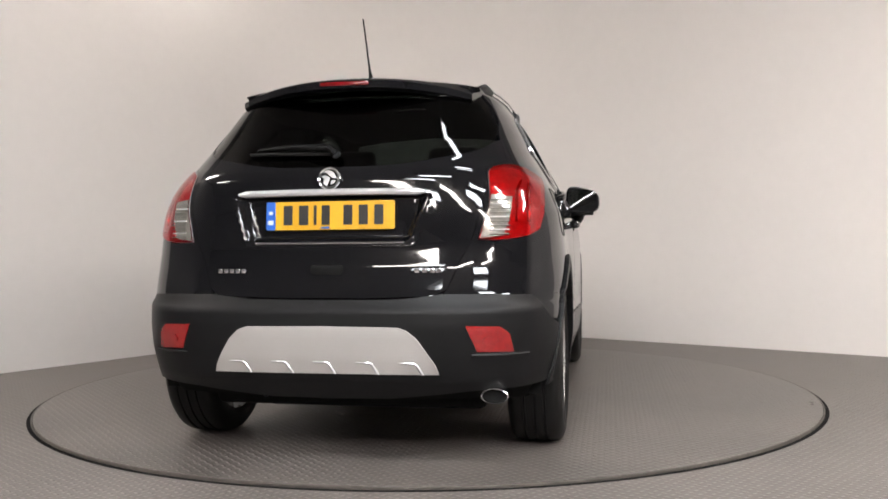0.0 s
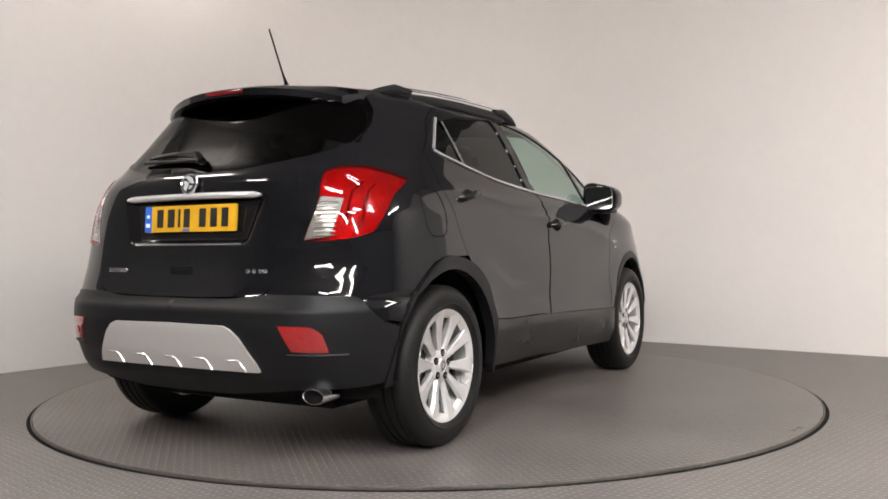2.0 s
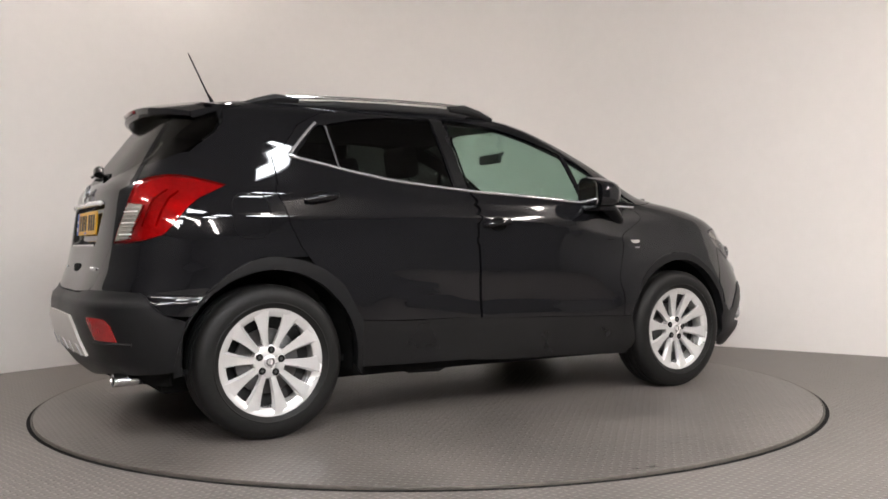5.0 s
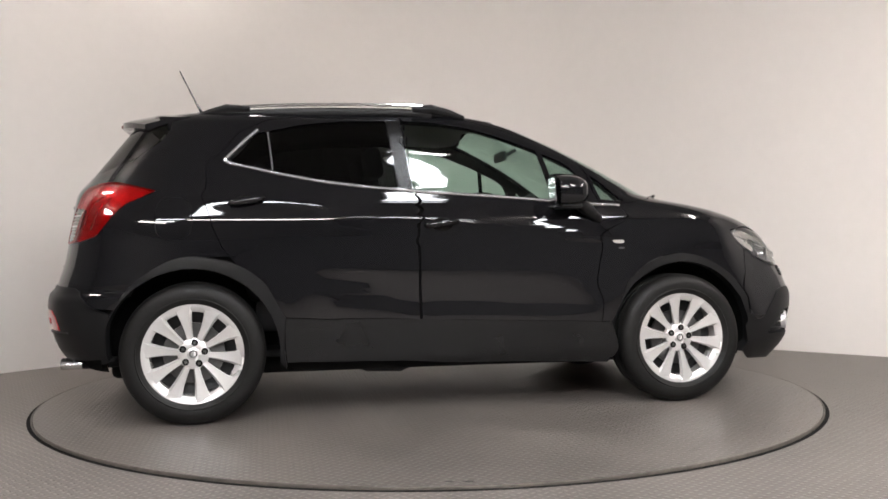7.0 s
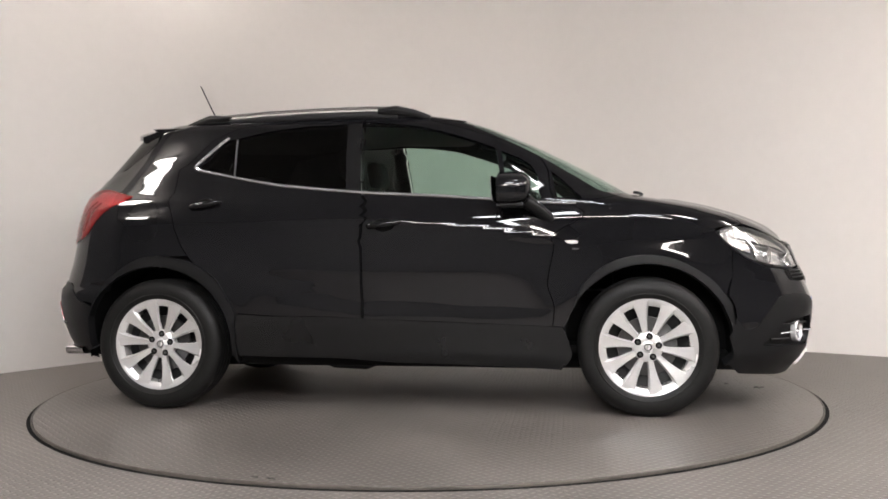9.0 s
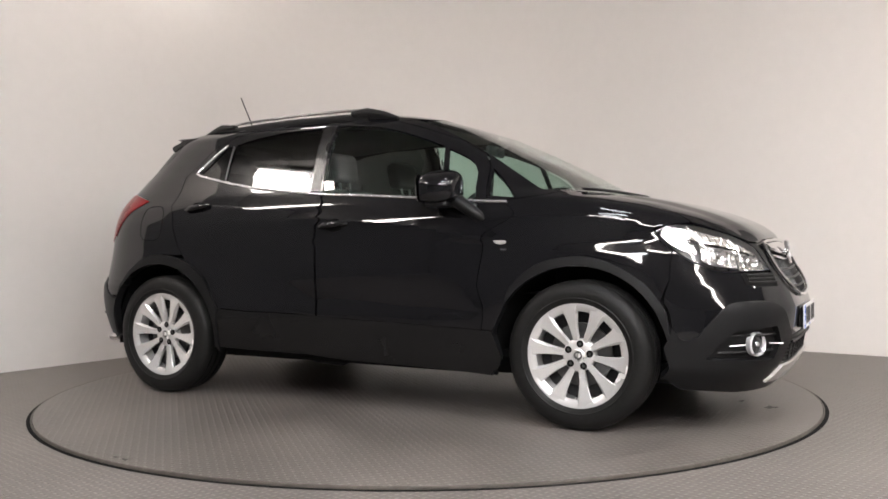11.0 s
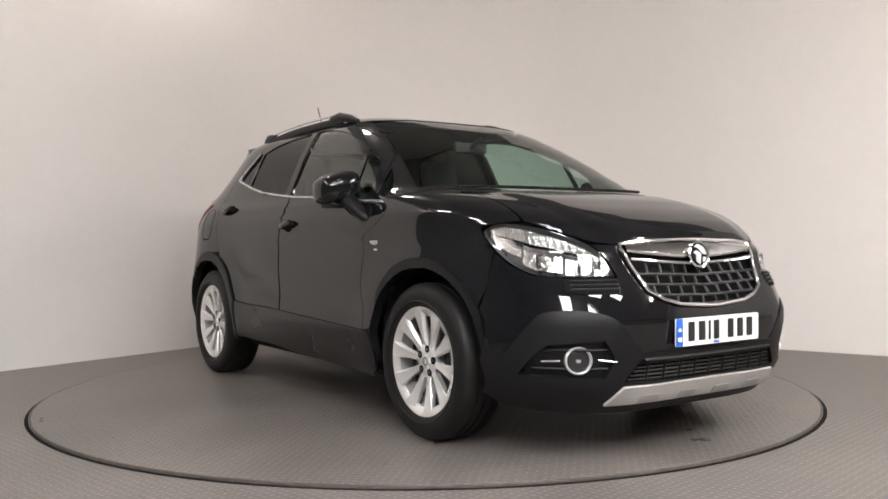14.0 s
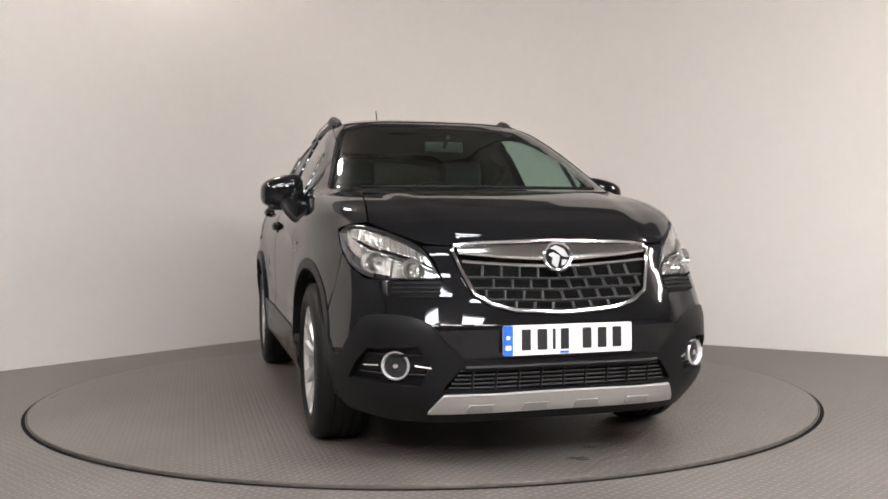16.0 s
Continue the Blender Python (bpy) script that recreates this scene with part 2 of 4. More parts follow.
# Unseen: its start and grey are chosen for the reflections in the car's side.
wall_strip("wall_grey_far", [CORNER + E1 * 5.6, CORNER + E1 * LEN1], "unseen mid grey wall past the white studio wall, added for reflections", MIDWALL)
P1, P2, P3_ = CORNER + E1 * LEN1, CORNER + E1 * LEN1 + E2 * LEN2, CORNER + E2 * LEN2
wall_strip("wall_front", [P2, P3_], "grey painted wall behind the camera", DARKWALL)

wall_strip("wall_side", [P1, P2], "grey painted wall of the workshop side", DARKWALL)

bm = bmesh.new()
for p in (CORNER - E1 - E2, CORNER + E1 * (LEN1 + 1.5) - E2, CORNER + E1 * (LEN1 + 1.5) + E2 * (LEN2 + 1), CORNER - E1 + E2 * (LEN2 + 1)):
    bm.verts.new(p + Vector((0, 0, FLOORZ)))
bm.faces.new(bm.verts[:])
bm.normal_update()
if bm.faces[:][0].normal.z < 0:
    bmesh.ops.reverse_faces(bm, faces=bm.faces[:])
tagged(finish(bm, "floor", FLOORVINYL, smooth=False), "grey tread-pattern vinyl studio floor", "floor", kind="structure")
bm = bmesh.new()
for z in (HIGH, HIGH + .15):
    ring = [bm.verts.new(p + Vector((0, 0, z))) for p in (CORNER - E1 * .5 - E2 * .5, CORNER + E1 * (LEN1 + .5) - E2 * .5, CORNER + E1 * (LEN1 + .5) + E2 * (LEN2 + .5), CORNER - E1 * .5 + E2 * (LEN2 + .5))]
    bm.faces.new(ring)
bmesh.ops.bridge_loops(bm, edges=bm.edges[:])
bmesh.ops.recalc_face_normals(bm, faces=bm.faces[:])
tagged(finish(bm, "ceiling", CEILPAINT, smooth=False), "plain dim painted ceiling", "ceiling", kind="structure")


def ceiling_lamp(x, y, turn, length, width, glow_mat, label, group, deep=.012):
    lamp = new("ceiling_light")
    lamp.matrix_basis = pose(x, y, HIGH - .062, 0, 0, turn)
    part("housing", box(-length / 2, length / 2, -width / 2, width / 2, 0, .06, .008), LAMPBODY, lamp, "pale metal lamp housing")
    part("diffuser", box(-length / 2 + .02, length / 2 - .02, -width / 2 + .015, width / 2 - .015, -deep, .002, .004), glow_mat, lamp, "glowing diffuser")
    return tagged(lamp, label, "ceiling light", group)


TURN1 = -37.5
# The short corner strip and the left pair are added to brighten the walls.
for x, y, length in [(-1.75, 1.5, 0.30), (5.2, -2.0, 1.7), (6.2, -2.9, 2.4), (-3.7, -0.9, 0.9), (-4.6, -3.2, 0.9), (3.4, -4.4, 1.8), (0.5, -8.0, 2.4), (3.2, -8.8, 2.4), (-2.2, -8.4, 2.4)]:
    ceiling_lamp(x, y, TURN1, length, .20, LAMPGLOW, "unseen white strip light on the ceiling", "ceiling strip lights", .13)
for x, y in [(-1.4, -8.6), (-0.2, -4.6), (2.0, -5.6), (-1.2, -6.8), (1.8, -7.0), (3.9, -5.0)]:
    ceiling_lamp(x, y, 0, 1.2, .6, DAYGLOW, "cool white ceiling light panel", "ceiling light panels")

for x, y in [(.72, -2.05), (.82, -2.42)]:
    ceiling_lamp(x, y, -12, .6, .15, DAYGLOW, "short cool white ceiling light", "short ceiling lights")

# ---- the turntable ----
turntable = new("turntable")
RT = 2.222
part("top_plate", lathe([(0.0, -.004), (RT - .022, -.004), (RT - .022, 0.0), (0.0, 0.0)], 160, "z"), TABLEVINYL, turntable, "grey scuffed tread-pattern vinyl top")
part("joint", lathe([(RT - .024, -.0055), (RT - .017, -.0055), (RT - .017, -.0042), (RT - .024, -.0042)], 160, "z"), LINER, turntable, "dark joint inside the edge strip")
part("edge_strip", lathe([(RT - .0190, -.0125), (RT - .0125, -.0125), (RT - .0125, -.003), (RT - .0145, -.0003), (RT - .0190, -.0003)], 200, "z"), EDGEMETAL, turntable, "worn dark metal edge strip")
# A dark ring on the floor stands for the shaded gap at the rim.
part("plinth", lathe([(RT - .06, -.0138), (RT + .007, -.0138), (RT + .007, -.0128), (RT - .06, -.0128)], 160, "z"), LINER, turntable, "dark ring painting the shaded gap at the rim")
tagged(turntable, "round low vehicle turntable covered in grey tread vinyl", "turntable")


# ---- body surface: horizontal slices of a rounded outline ----
XC = -0.5
M = 4.0
ZT = 1.638


def smooth_table(rows, sigma):
    zs = np.arange(0.10, ZT + 0.0005, 0.001)
    a = np.array(rows, float)
    v = np.interp(zs, a[:, 0], a[:, 1])
    k = int(sigma * 3000)
    ker = np.exp(-0.5 * (np.arange(-k, k + 1) / (sigma * 1000)) ** 2)
    pad = np.concatenate([2 * v[0] - v[k:0:-1], v, 2 * v[-1] - v[-2:-k - 2:-1]])
    return zs, np.convolve(pad, ker / ker.sum(), "valid")


ZS, XF = smooth_table([(.10, 2.00), (.20, 2.06), (.26, 2.11), (.32, 2.145), (.45, 2.17), (.56, 2.18), (.66, 2.144), (.75, 2.092), (.83, 2.060), (.89, 2.008), (.94, 1.942), (.975, 1.865), (1.0, 1.80),
                       (1.05, 1.635), (1.08, 1.49), (1.10, 1.36), (1.13, 1.235), (1.2, 1.12), (1.3, .94), (1.4, .74), (1.5, .52), (1.55, .38), (1.59, .19), (1.615, -.02), (1.63, -.25), (1.638, -.45)], .006)
_, XR = smooth_table([(.10, -1.80), (.28, -1.92), (.36, -1.98), (.45, -2.01), (.55, -2.03), (.63, -2.025), (.68, -1.985), (.78, -1.950), (.86, -1.933), (.97, -1.918), (1.04, -1.908), (1.13, -1.894), (1.16, -1.88),
                      (1.2, -1.845), (1.3, -1.775), (1.4, -1.70), (1.48, -1.64), (1.53, -1.59), (1.57, -1.46), (1.6, -1.22), (1.62, -.93), (1.638, -.56)], .008)
_, WW = smooth_table([(.10, .76), (.2, .82), (.3, .86), (.45, .878), (.6, .88), (.75, .88), (.9, .872), (1.0, .858), (1.08, .83), (1.15, .79), (1.25, .742), (1.35, .695), (1.45, .64), (1.52, .595),
                      (1.57, .53), (1.6, .44), (1.62, .30), (1.638, .10)], .010)
_, NF = smooth_table([(.1, 6.5), (.3, 7.8), (.45, 7.4), (.55, 6.9), (.66, 6.2), (.89, 5.8), (.94, 6.6), (.98, 8.2), (1.03, 10.5), (1.08, 11.0), (1.13, 10.0), (1.2, 9.5), (1.45, 9.5), (1.638, 6)], .02)
_, NR = smooth_table([(.1, 6.5), (.5, 7.6), (.95, 7.6), (1.1, 7.2), (1.2, 6.0), (1.32, 4.8), (1.638, 4.6)], .02)
VS = np.concatenate([[0], np.cumsum(np.sqrt(np.diff(ZS) ** 2 + 0.55 * np.diff(XF) ** 2 + .25 * np.diff(XR) ** 2 + .6 * np.diff(WW) ** 2))])
PH = np.linspace(0, math.pi, 8001)
cx, sy = np.sign(np.cos(PH)) * np.abs(np.cos(PH)) ** .47 * 2.08, np.abs(np.sin(PH)) ** .5 * .87
SS = np.concatenate([[0], np.cumsum(np.hypot(np.diff(cx), np.diff(sy)))])
SMAX, VMAX = SS[-1], VS[-1]


def half_at(z, front):
    lf = np.interp(z, ZS, XF) - XC
    lr = XC - np.interp(z, ZS, XR)
    return np.where(front, lf, lr), np.where(front, np.interp(z, ZS, NF), np.interp(z, ZS, NR)), np.interp(z, ZS, WW)


def base_point(s, v):
    ph, z = np.interp(s, SS, PH), np.interp(v, VS, ZS)
    front = ph > math.pi / 2
    ln, n, w = half_at(z, front)
    x = XC + np.where(front, 1, -1) * ln * np.abs(np.cos(ph)) ** (2 / n)
    return x, w * np.abs(np.sin(ph)) ** (2 / M), z


def sX(x, z):
    """Chart place of the side at x and height z."""
    ln, n, w = half_at(z, x > XC)
    c = min(1.0, abs(x - XC) / float(ln)) ** (float(n) / 2)
    ph = math.acos(-c if x > XC else c)
    return float(np.interp(ph, PH, SS)), float(np.interp(z, ZS, VS))


def sF(y, z):
    ln, n, w = half_at(z, True)
    ph = math.pi - math.asin(min(1.0, (y / float(w)) ** (M / 2)))
    return float(np.interp(ph, PH, SS)), float(np.interp(z, ZS, VS))


def sR(y, z):
    ln, n, w = half_at(z, False)
    ph = math.asin(min(1.0, (y / float(w)) ** (M / 2)))
    return float(np.interp(ph, PH, SS)), float(np.interp(z, ZS, VS))


def G(x, y, z):
    ln, n, w = half_at(z, x > XC)
    return np.abs((x - XC) / ln) ** n + np.abs(y / w) ** M - 1


def sP(x, y, z):
    """Chart place nearest to a point close to the surface."""
    ln, n, w = half_at(z, x > XC)
    c = (abs(x - XC) / float(ln)) ** (float(n) / 2)
    ph = math.atan2(abs(y / float(w)) ** (M / 2), -c if x > XC else c)
    return float(np.interp(ph, PH, SS)), float(np.interp(z, ZS, VS))


def sT(x, y):
    """Chart place of the bonnet, screen or roof over x and y."""
    lo, hi = 0.8, ZT
    for _ in range(40):
        mid = (lo + hi) / 2
        if G(x, y, mid) > 0:
            hi = mid
        else:
            lo = mid
    return sP(x, y, lo)


def smoothstep(a, b, v):
    k = np.clip((v - a) / (b - a), 0, 1)
    return k * k * (3 - 2 * k)


def relief(x, y, z):
    """Creases, hollows and flares of the pressed panels, along the normal."""
    zc = np.interp(x, [-1.3, -.87, -.16, .45, 1.15], [1.105, 1.09, 1.0, .95, .83])
    side = smoothstep(.6, .75, np.abs(y)) * smoothstep(-1.45, -1.05, x) * (1 - smoothstep(.70, 1.10, x))
    d = side * .011 * np.exp(-np.sqrt((z - zc) ** 2 + .006 ** 2) / .05)
    zb = np.interp(x, [-1.0, -.75, -.45, -.2, .75], [.86, .74, .62, .575, .545])
    low = np.where(z > zb, np.exp(-((z - zb) / .11) ** 2), np.exp(-((z - zb) / .035) ** 2))
    d = d - .007 * low * smoothstep(-.98, -.6, x) * (1 - smoothstep(.45, .85, x)) * smoothstep(.6, .75, np.abs(y))
    for wx in (-1.2775, 1.2775):
        r = np.hypot(x - wx, z - .345)
        d = d + .006 * np.exp(-((r - .45) / .10) ** 2) * smoothstep(.6, .7, np.abs(y)) * (1 - smoothstep(.75, .95, z))
    d = d + .013 * np.exp(-((x + 1.50) / .30) ** 2) * smoothstep(.60, .75, np.abs(y)) * (1 - smoothstep(1.0, 1.25, z))
    yc = np.interp(x, [1.2, 2.08], [.55, .43])
    d = d + .011 * (1 - smoothstep(-.06, .06, np.abs(y) - yc)) * smoothstep(1.12, 1.3, x) * smoothstep(.86, .90, z) * (1 - smoothstep(1.085, 1.1, z))
    box = (1 - smoothstep(.325, .385, np.abs(y) - .35 * (z - 1.0))) * smoothstep(.868, .905, z) * (1 - smoothstep(1.052, 1.066, z))
    d = d - .032 * box * (x < -1.5)
    lip = np.exp(-((z - .655) / .014) ** 2) * (x < -1.5)
    return d - .006 * lip


def surf(s, v, off):
    def raw(s, v):
        return np.stack(base_point(np.clip(s, 0, SMAX), np.clip(v, 0, VMAX)), -1)

    def unit(a):
        return a / np.maximum(np.linalg.norm(a, axis=-1, keepdims=True), 1e-9)

    def shape(s, v):
        h = 1e-3
        sa, sb, va, vb = np.clip(s - h, 0, SMAX), np.clip(s + h, 0, SMAX), np.clip(v - h, 0, VMAX), np.clip(v + h, 0, VMAX)
        n = unit(np.cross(raw(s, vb) - raw(s, va), raw(sb, v) - raw(sa, v)))
        p = raw(s, v)
        return p + n * (off + relief(p[:, 0], p[:, 1], p[:, 2]))[:, None], n

    p, n0 = shape(s, v)
    h = 2e-3
    sa, sb, va, vb = np.clip(s - h, 0, SMAX), np.clip(s + h, 0, SMAX), np.clip(v - h, 0, VMAX), np.clip(v + h, 0, VMAX)
    n = unit(np.cross(shape(s, vb)[0] - shape(s, va)[0], shape(sb, v)[0] - shape(sa, v)[0]))
    return p, n


def inside(poly, pts):
    a = np.asarray(poly)
    b = np.roll(a, -1, 0)
    out = np.zeros(len(pts), bool)
    for (x0, y0), (x1, y1) in zip(a, b):
        if y0 == y1:
            continue
        hitx = (x1 - x0) * (pts[:, 1] - y0) / (y1 - y0) + x0
        out ^= ((y0 > pts[:, 1]) != (y1 > pts[:, 1])) & (pts[:, 0] < hitx)
    return out


def dense(loop, step=.02):
    out = []
    for p, q in zip(loop, loop[1:] + loop[:1]):
        k = max(1, math.ceil(math.dist(p, q) / step))
        out += [(p[0] + (q[0] - p[0]) * i / k, p[1] + (q[1] - p[1]) * i / k) for i in range(k)]
    return out


def bend(pts, k=6):
    """A smooth open curve through chart points."""
    p = [np.array(a) for a in ([pts[0]] + pts + [pts[-1]])]
    out = []
    for i in range(1, len(p) - 2):
        for j in range(k):
            t = j / k
            out.append(tuple(.5 * (2 * p[i] + (p[i + 1] - p[i - 1]) * t + (2 * p[i - 1] - 5 * p[i] + 4 * p[i + 1] - p[i + 2]) * t ** 2 + (3 * p[i] - p[i - 1] - 3 * p[i + 1] + p[i + 2]) * t ** 3)))
    return out + [tuple(p[-1])]


def shrink(loop, by):
    """Draws a loop in by a small gap, but not along the car's middle."""
    a = np.array(loop)
    nxt, prv = np.roll(a, -1, 0), np.roll(a, 1, 0)
    e1, e2 = nxt - a, a - prv
    n = np.stack([-(e1[:, 1] + e2[:, 1]), e1[:, 0] + e2[:, 0]], -1)
    n /= np.maximum(np.linalg.norm(n, axis=1, keepdims=True), 1e-9)
    area = np.sum(a[:, 0] * nxt[:, 1] - nxt[:, 0] * a[:, 1])
    b = a + n * by * (1 if area > 0 else -1)
    for mid in (0, SMAX):
        at = np.abs(a[:, 0] - mid) < 1e-6
        b[at, 0] = mid
    b[:, 0] = np.clip(b[:, 0], 0, SMAX)
    return [tuple(q) for q in b]


def panel(name, outline, material, parent, holes=(), off=0.0, gap=.0009, sides=(-1, 1), skirt=.014, grid=.04, label=""):
    """A pressed panel of the body: an outline on the chart with holes, on one side or on both in one mesh."""
    loop = dense(shrink(dense(list(outline)), gap)) if gap else dense(list(outline))
    cuts = [dense(list(h)) for h in holes]
    pts, edges = [], []
    for lp in [loop] + cuts:
        base = len(pts)
        pts += lp
        edges += [(base + i, base + (i + 1) % len(lp)) for i in range(len(lp))]
    rim = np.array(pts)
    lo, hi = rim.min(0), rim.max(0)
    gx, gy = np.meshgrid(np.arange(lo[0] + grid / 2, hi[0], grid), np.arange(lo[1] + grid / 2, hi[1], grid))
    inner = np.stack([gx.ravel(), gy.ravel()], -1)
    keep = inside(loop, inner)
    for c in cuts:
        keep &= ~inside(c, inner)
    inner = inner[keep]
    if len(inner):
        near = np.concatenate([np.min(np.linalg.norm(part_[:, None] - rim[None], axis=2), axis=1) for part_ in np.array_split(inner, max(1, len(inner) // 500))])
        inner = inner[near > .012]
    both = pts + [tuple(p) for p in inner]
    vs, es, fs, *_ = delaunay_2d_cdt([Vector(p) for p in both], edges, [], 0, 1e-6)
    q = np.array([(a.x, a.y) for a in vs])
    tri = np.array([f for f in fs if len(f) == 3])
    mid = q[tri].mean(1)
    ok = inside(loop, mid)
    for c in cuts:
        ok &= ~inside(c, mid)
    tri = tri[ok]
    p, n = surf(q[:, 0], q[:, 1], off)
    count = {}
    for a, b, c in tri:
        for e in ((a, b), (b, c), (c, a)):
            count[tuple(sorted(e))] = count.get(tuple(sorted(e)), 0) + 1
    border = [e for e, k in count.items() if k == 1 and not (abs(p[e[0], 1]) < 2e-3 and abs(p[e[1], 1]) < 2e-3)] if skirt else []
    verts, faces, norms = [], [], []
    for sd in sides:
        base, f = len(verts), np.array([1, sd, 1])
        verts += [tuple(a) for a in p * f]
        norms += [tuple(a) for a in n * f]
        for a, b, c in tri:
            up = np.dot(np.cross(p[b] - p[a], p[c] - p[a]), n[a]) * sd > 0
            faces.append((base + a, base + b, base + c) if up else (base + a, base + c, base + b))
        for a, b in border:
            k = len(verts)
            for i, dp in ((a, 0), (b, 0), (b, skirt), (a, skirt)):
                verts.append(tuple((p[i] - n[i] * dp) * f))
                norms.append((0, 0, 0))
            faces.append((k, k + 1, k + 2, k + 3))
    me = bpy.data.meshes.new(name)
    me.from_pydata(verts, [], faces)
    me.polygons.foreach_set("use_smooth", [len(f) == 3 for f in faces])
    me.normals_split_custom_set_from_vertices(norms)
    me.materials.append(material)
    ob = new(name, me)
    ob.parent = parent
    return tagged(ob, label)

# ---- the car ----
car = new("car")
tagged(car, "gloss black compact crossover car with chrome trim, parked on the turntable", "car")


def X(*pts):
    return [sX(x, z) for x, z in pts]


def P(*pts):
    return [sP(x, y, z) for x, y, z in pts]


def F(*pts):
    return [sF(y, z) for y, z in pts]


def R(*pts):
    return [sR(y, z) for y, z in pts]


def circle_x(cxx, czz, r, a0, a1, k=24):
    return X(*[(cxx + r * math.cos(radians(a0 + (a1 - a0) * i / k)), czz + r * math.sin(radians(a0 + (a1 - a0) * i / k))) for i in range(k + 1)])


WX, WZ = 1.2775, .345
BELT = [(-1.13, 1.285), (-.97, 1.252), (-.85, 1.224), (-.62, 1.182), (-.42, 1.16), (-.13, 1.133), (.16, 1.117), (.46, 1.095), (.63, 1.082), (.75, 1.072), (.93, 1.064)]


def belt_z(x, up=.012):
    return float(np.interp(x, [a for a, _ in BELT], [b for _, b in BELT])) + up


def belt_run(x0, x1, k=10, up=.012):
    return X(*[(x0 + (x1 - x0) * i / k, belt_z(x0 + (x1 - x0) * i / k, up)) for i in range(k + 1)])


# glazing outlines
QUARTER = X((-1.095, 1.30), (-.99, 1.425), (-.955, 1.45), (-.925, 1.455)) + belt_run(-.905, -1.08, 4)
def line(a, b, n=6):
    """Points between two corners on the side, in a straight upright line."""
    return X(*[(a[0] + (b[0] - a[0]) * k / n, a[1] + (b[1] - a[1]) * k / n) for k in range(1, n)])


REARWIN = X((-.90, 1.46), (-.75, 1.495), (-.55, 1.52), (-.30, 1.53)) + line((-.30, 1.53), (-.262, 1.15)) + belt_run(-.262, -.878) + line((-.878, 1.21), (-.90, 1.46))
FRONTWIN = bend(X((-.205, 1.532), (-.10, 1.53), (.05, 1.512), (.18, 1.485), (.33, 1.44), (.48, 1.385), (.515, 1.37)), 3) + line((.515, 1.37), (.575, 1.08)) + belt_run(.575, -.165) + line((-.165, 1.13), (-.205, 1.532))
CORNERWIN = X((.545, 1.355), (.64, 1.315), (.70, 1.275), (.735, 1.22)) + belt_run(.745, .602, 4) + line((.602, 1.08), (.545, 1.355))
SAILWIN = X((.806, 1.24), (.865, 1.192)) + line((.865, 1.192), (.962, 1.096), 4) + X((.962, 1.096), (.955, 1.088), (.832, 1.100)) + line((.832, 1.10), (.806, 1.24), 4)
SCREENEDGE = X((1.07, 1.128), (.98, 1.18), (.85, 1.262), (.68, 1.362), (.48, 1.46), (.32, 1.528))
SCREENTOP = F((.42, 1.548), (.30, 1.562), (0, 1.57))
SCREENLOW = F((0, 1.122), (.30, 1.12), (.50, 1.118))
SCREEN = SCREENLOW + SCREENEDGE + SCREENTOP
GLASSLOW = bend(R((0, 1.178), (.15, 1.178), (.29, 1.186)) + P((-1.70, .53, 1.24), (-1.56, .575, 1.29)), 4)
GLASSUP = P((-1.50, .588, 1.335), (-1.42, .575, 1.40), (-1.37, .54, 1.46), (-1.36, .49, 1.51)) + R((.43, 1.535), (.2, 1.54), (0, 1.54))
REARGLASS = GLASSLOW + GLASSUP
HEADLAMP = bend(P((1.605, .757, .915), (1.645, .732, .940), (1.72, .69, .944), (1.866, .622, .915), (2.02, .535, .858), (2.083, .497, .793), (2.117, .472, .735)), 4) + \
    bend(P((2.005, .622, .732), (1.88, .705, .742), (1.77, .745, .785), (1.69, .757, .835), (1.625, .760, .890)), 4)
TAILLAMP = bend(P((-1.89, .58, .885), (-1.835, .607, 1.03), (-1.79, .592, 1.12), (-1.72, .592, 1.17), (-1.58, .65, 1.184), (-1.42, .738, 1.138)), 4) + \
    bend(P((-1.545, .748, 1.07), (-1.66, .756, .95), (-1.72, .737, .908), (-1.82, .67, .885), (-1.88, .59, .883)), 4)
TAILWHITE = P((-1.885, .585, .89), (-1.838, .61, 1.02), (-1.815, .607, 1.06), (-1.75, .665, 1.05), (-1.80, .668, .96), (-1.828, .655, .90))
FARCH = bend(X((.862, .45), (.94, .632), (1.08, .762), (1.26, .805), (1.43, .775), (1.575, .690), (1.655, .60), (1.690, .50)), 4)
RARCH = bend(X((-.835, .515), (-.93, .68), (-1.07, .778), (-1.26, .818), (-1.40, .79), (-1.54, .695), (-1.615, .595), (-1.64, .565)), 4)
GRILLE = F((0, .60), (.20, .615), (.285, .638), (.345, .672), (.385, .77), (.405, .835), (.395, .85), (.31, .86), (0, .866))
NOSE = bend(P((2.18, .405, .44), (2.168, .46, .50), (2.135, .525, .572), (2.07, .595, .60), (1.985, .663, .603), (1.89, .718, .584), (1.80, .755, .49), (1.765, .766, .448), (1.705, .781, .438), (1.665, .79, .49)), 4)
TAILSHUT = P((-1.965, .475, .70), (-1.94, .525, .80), (-1.905, .562, .88), (-1.85, .593, 1.02), (-1.80, .575, 1.12), (-1.735, .572, 1.172), (-1.60, .618, 1.203), (-1.52, .592, 1.295))
BUMPTOP = P((-1.98, .46, .68), (-1.92, .60, .68), (-1.79, .735, .672), (-1.765, .755, .655), (-1.72, .785, .592), (-1.70, .795, .575))
BONEDGE = P((1.95, .578, .897), (1.866, .632, .926), (1.75, .664, .955)) + [sT(1.45, .635), sT(1.30, .612)]

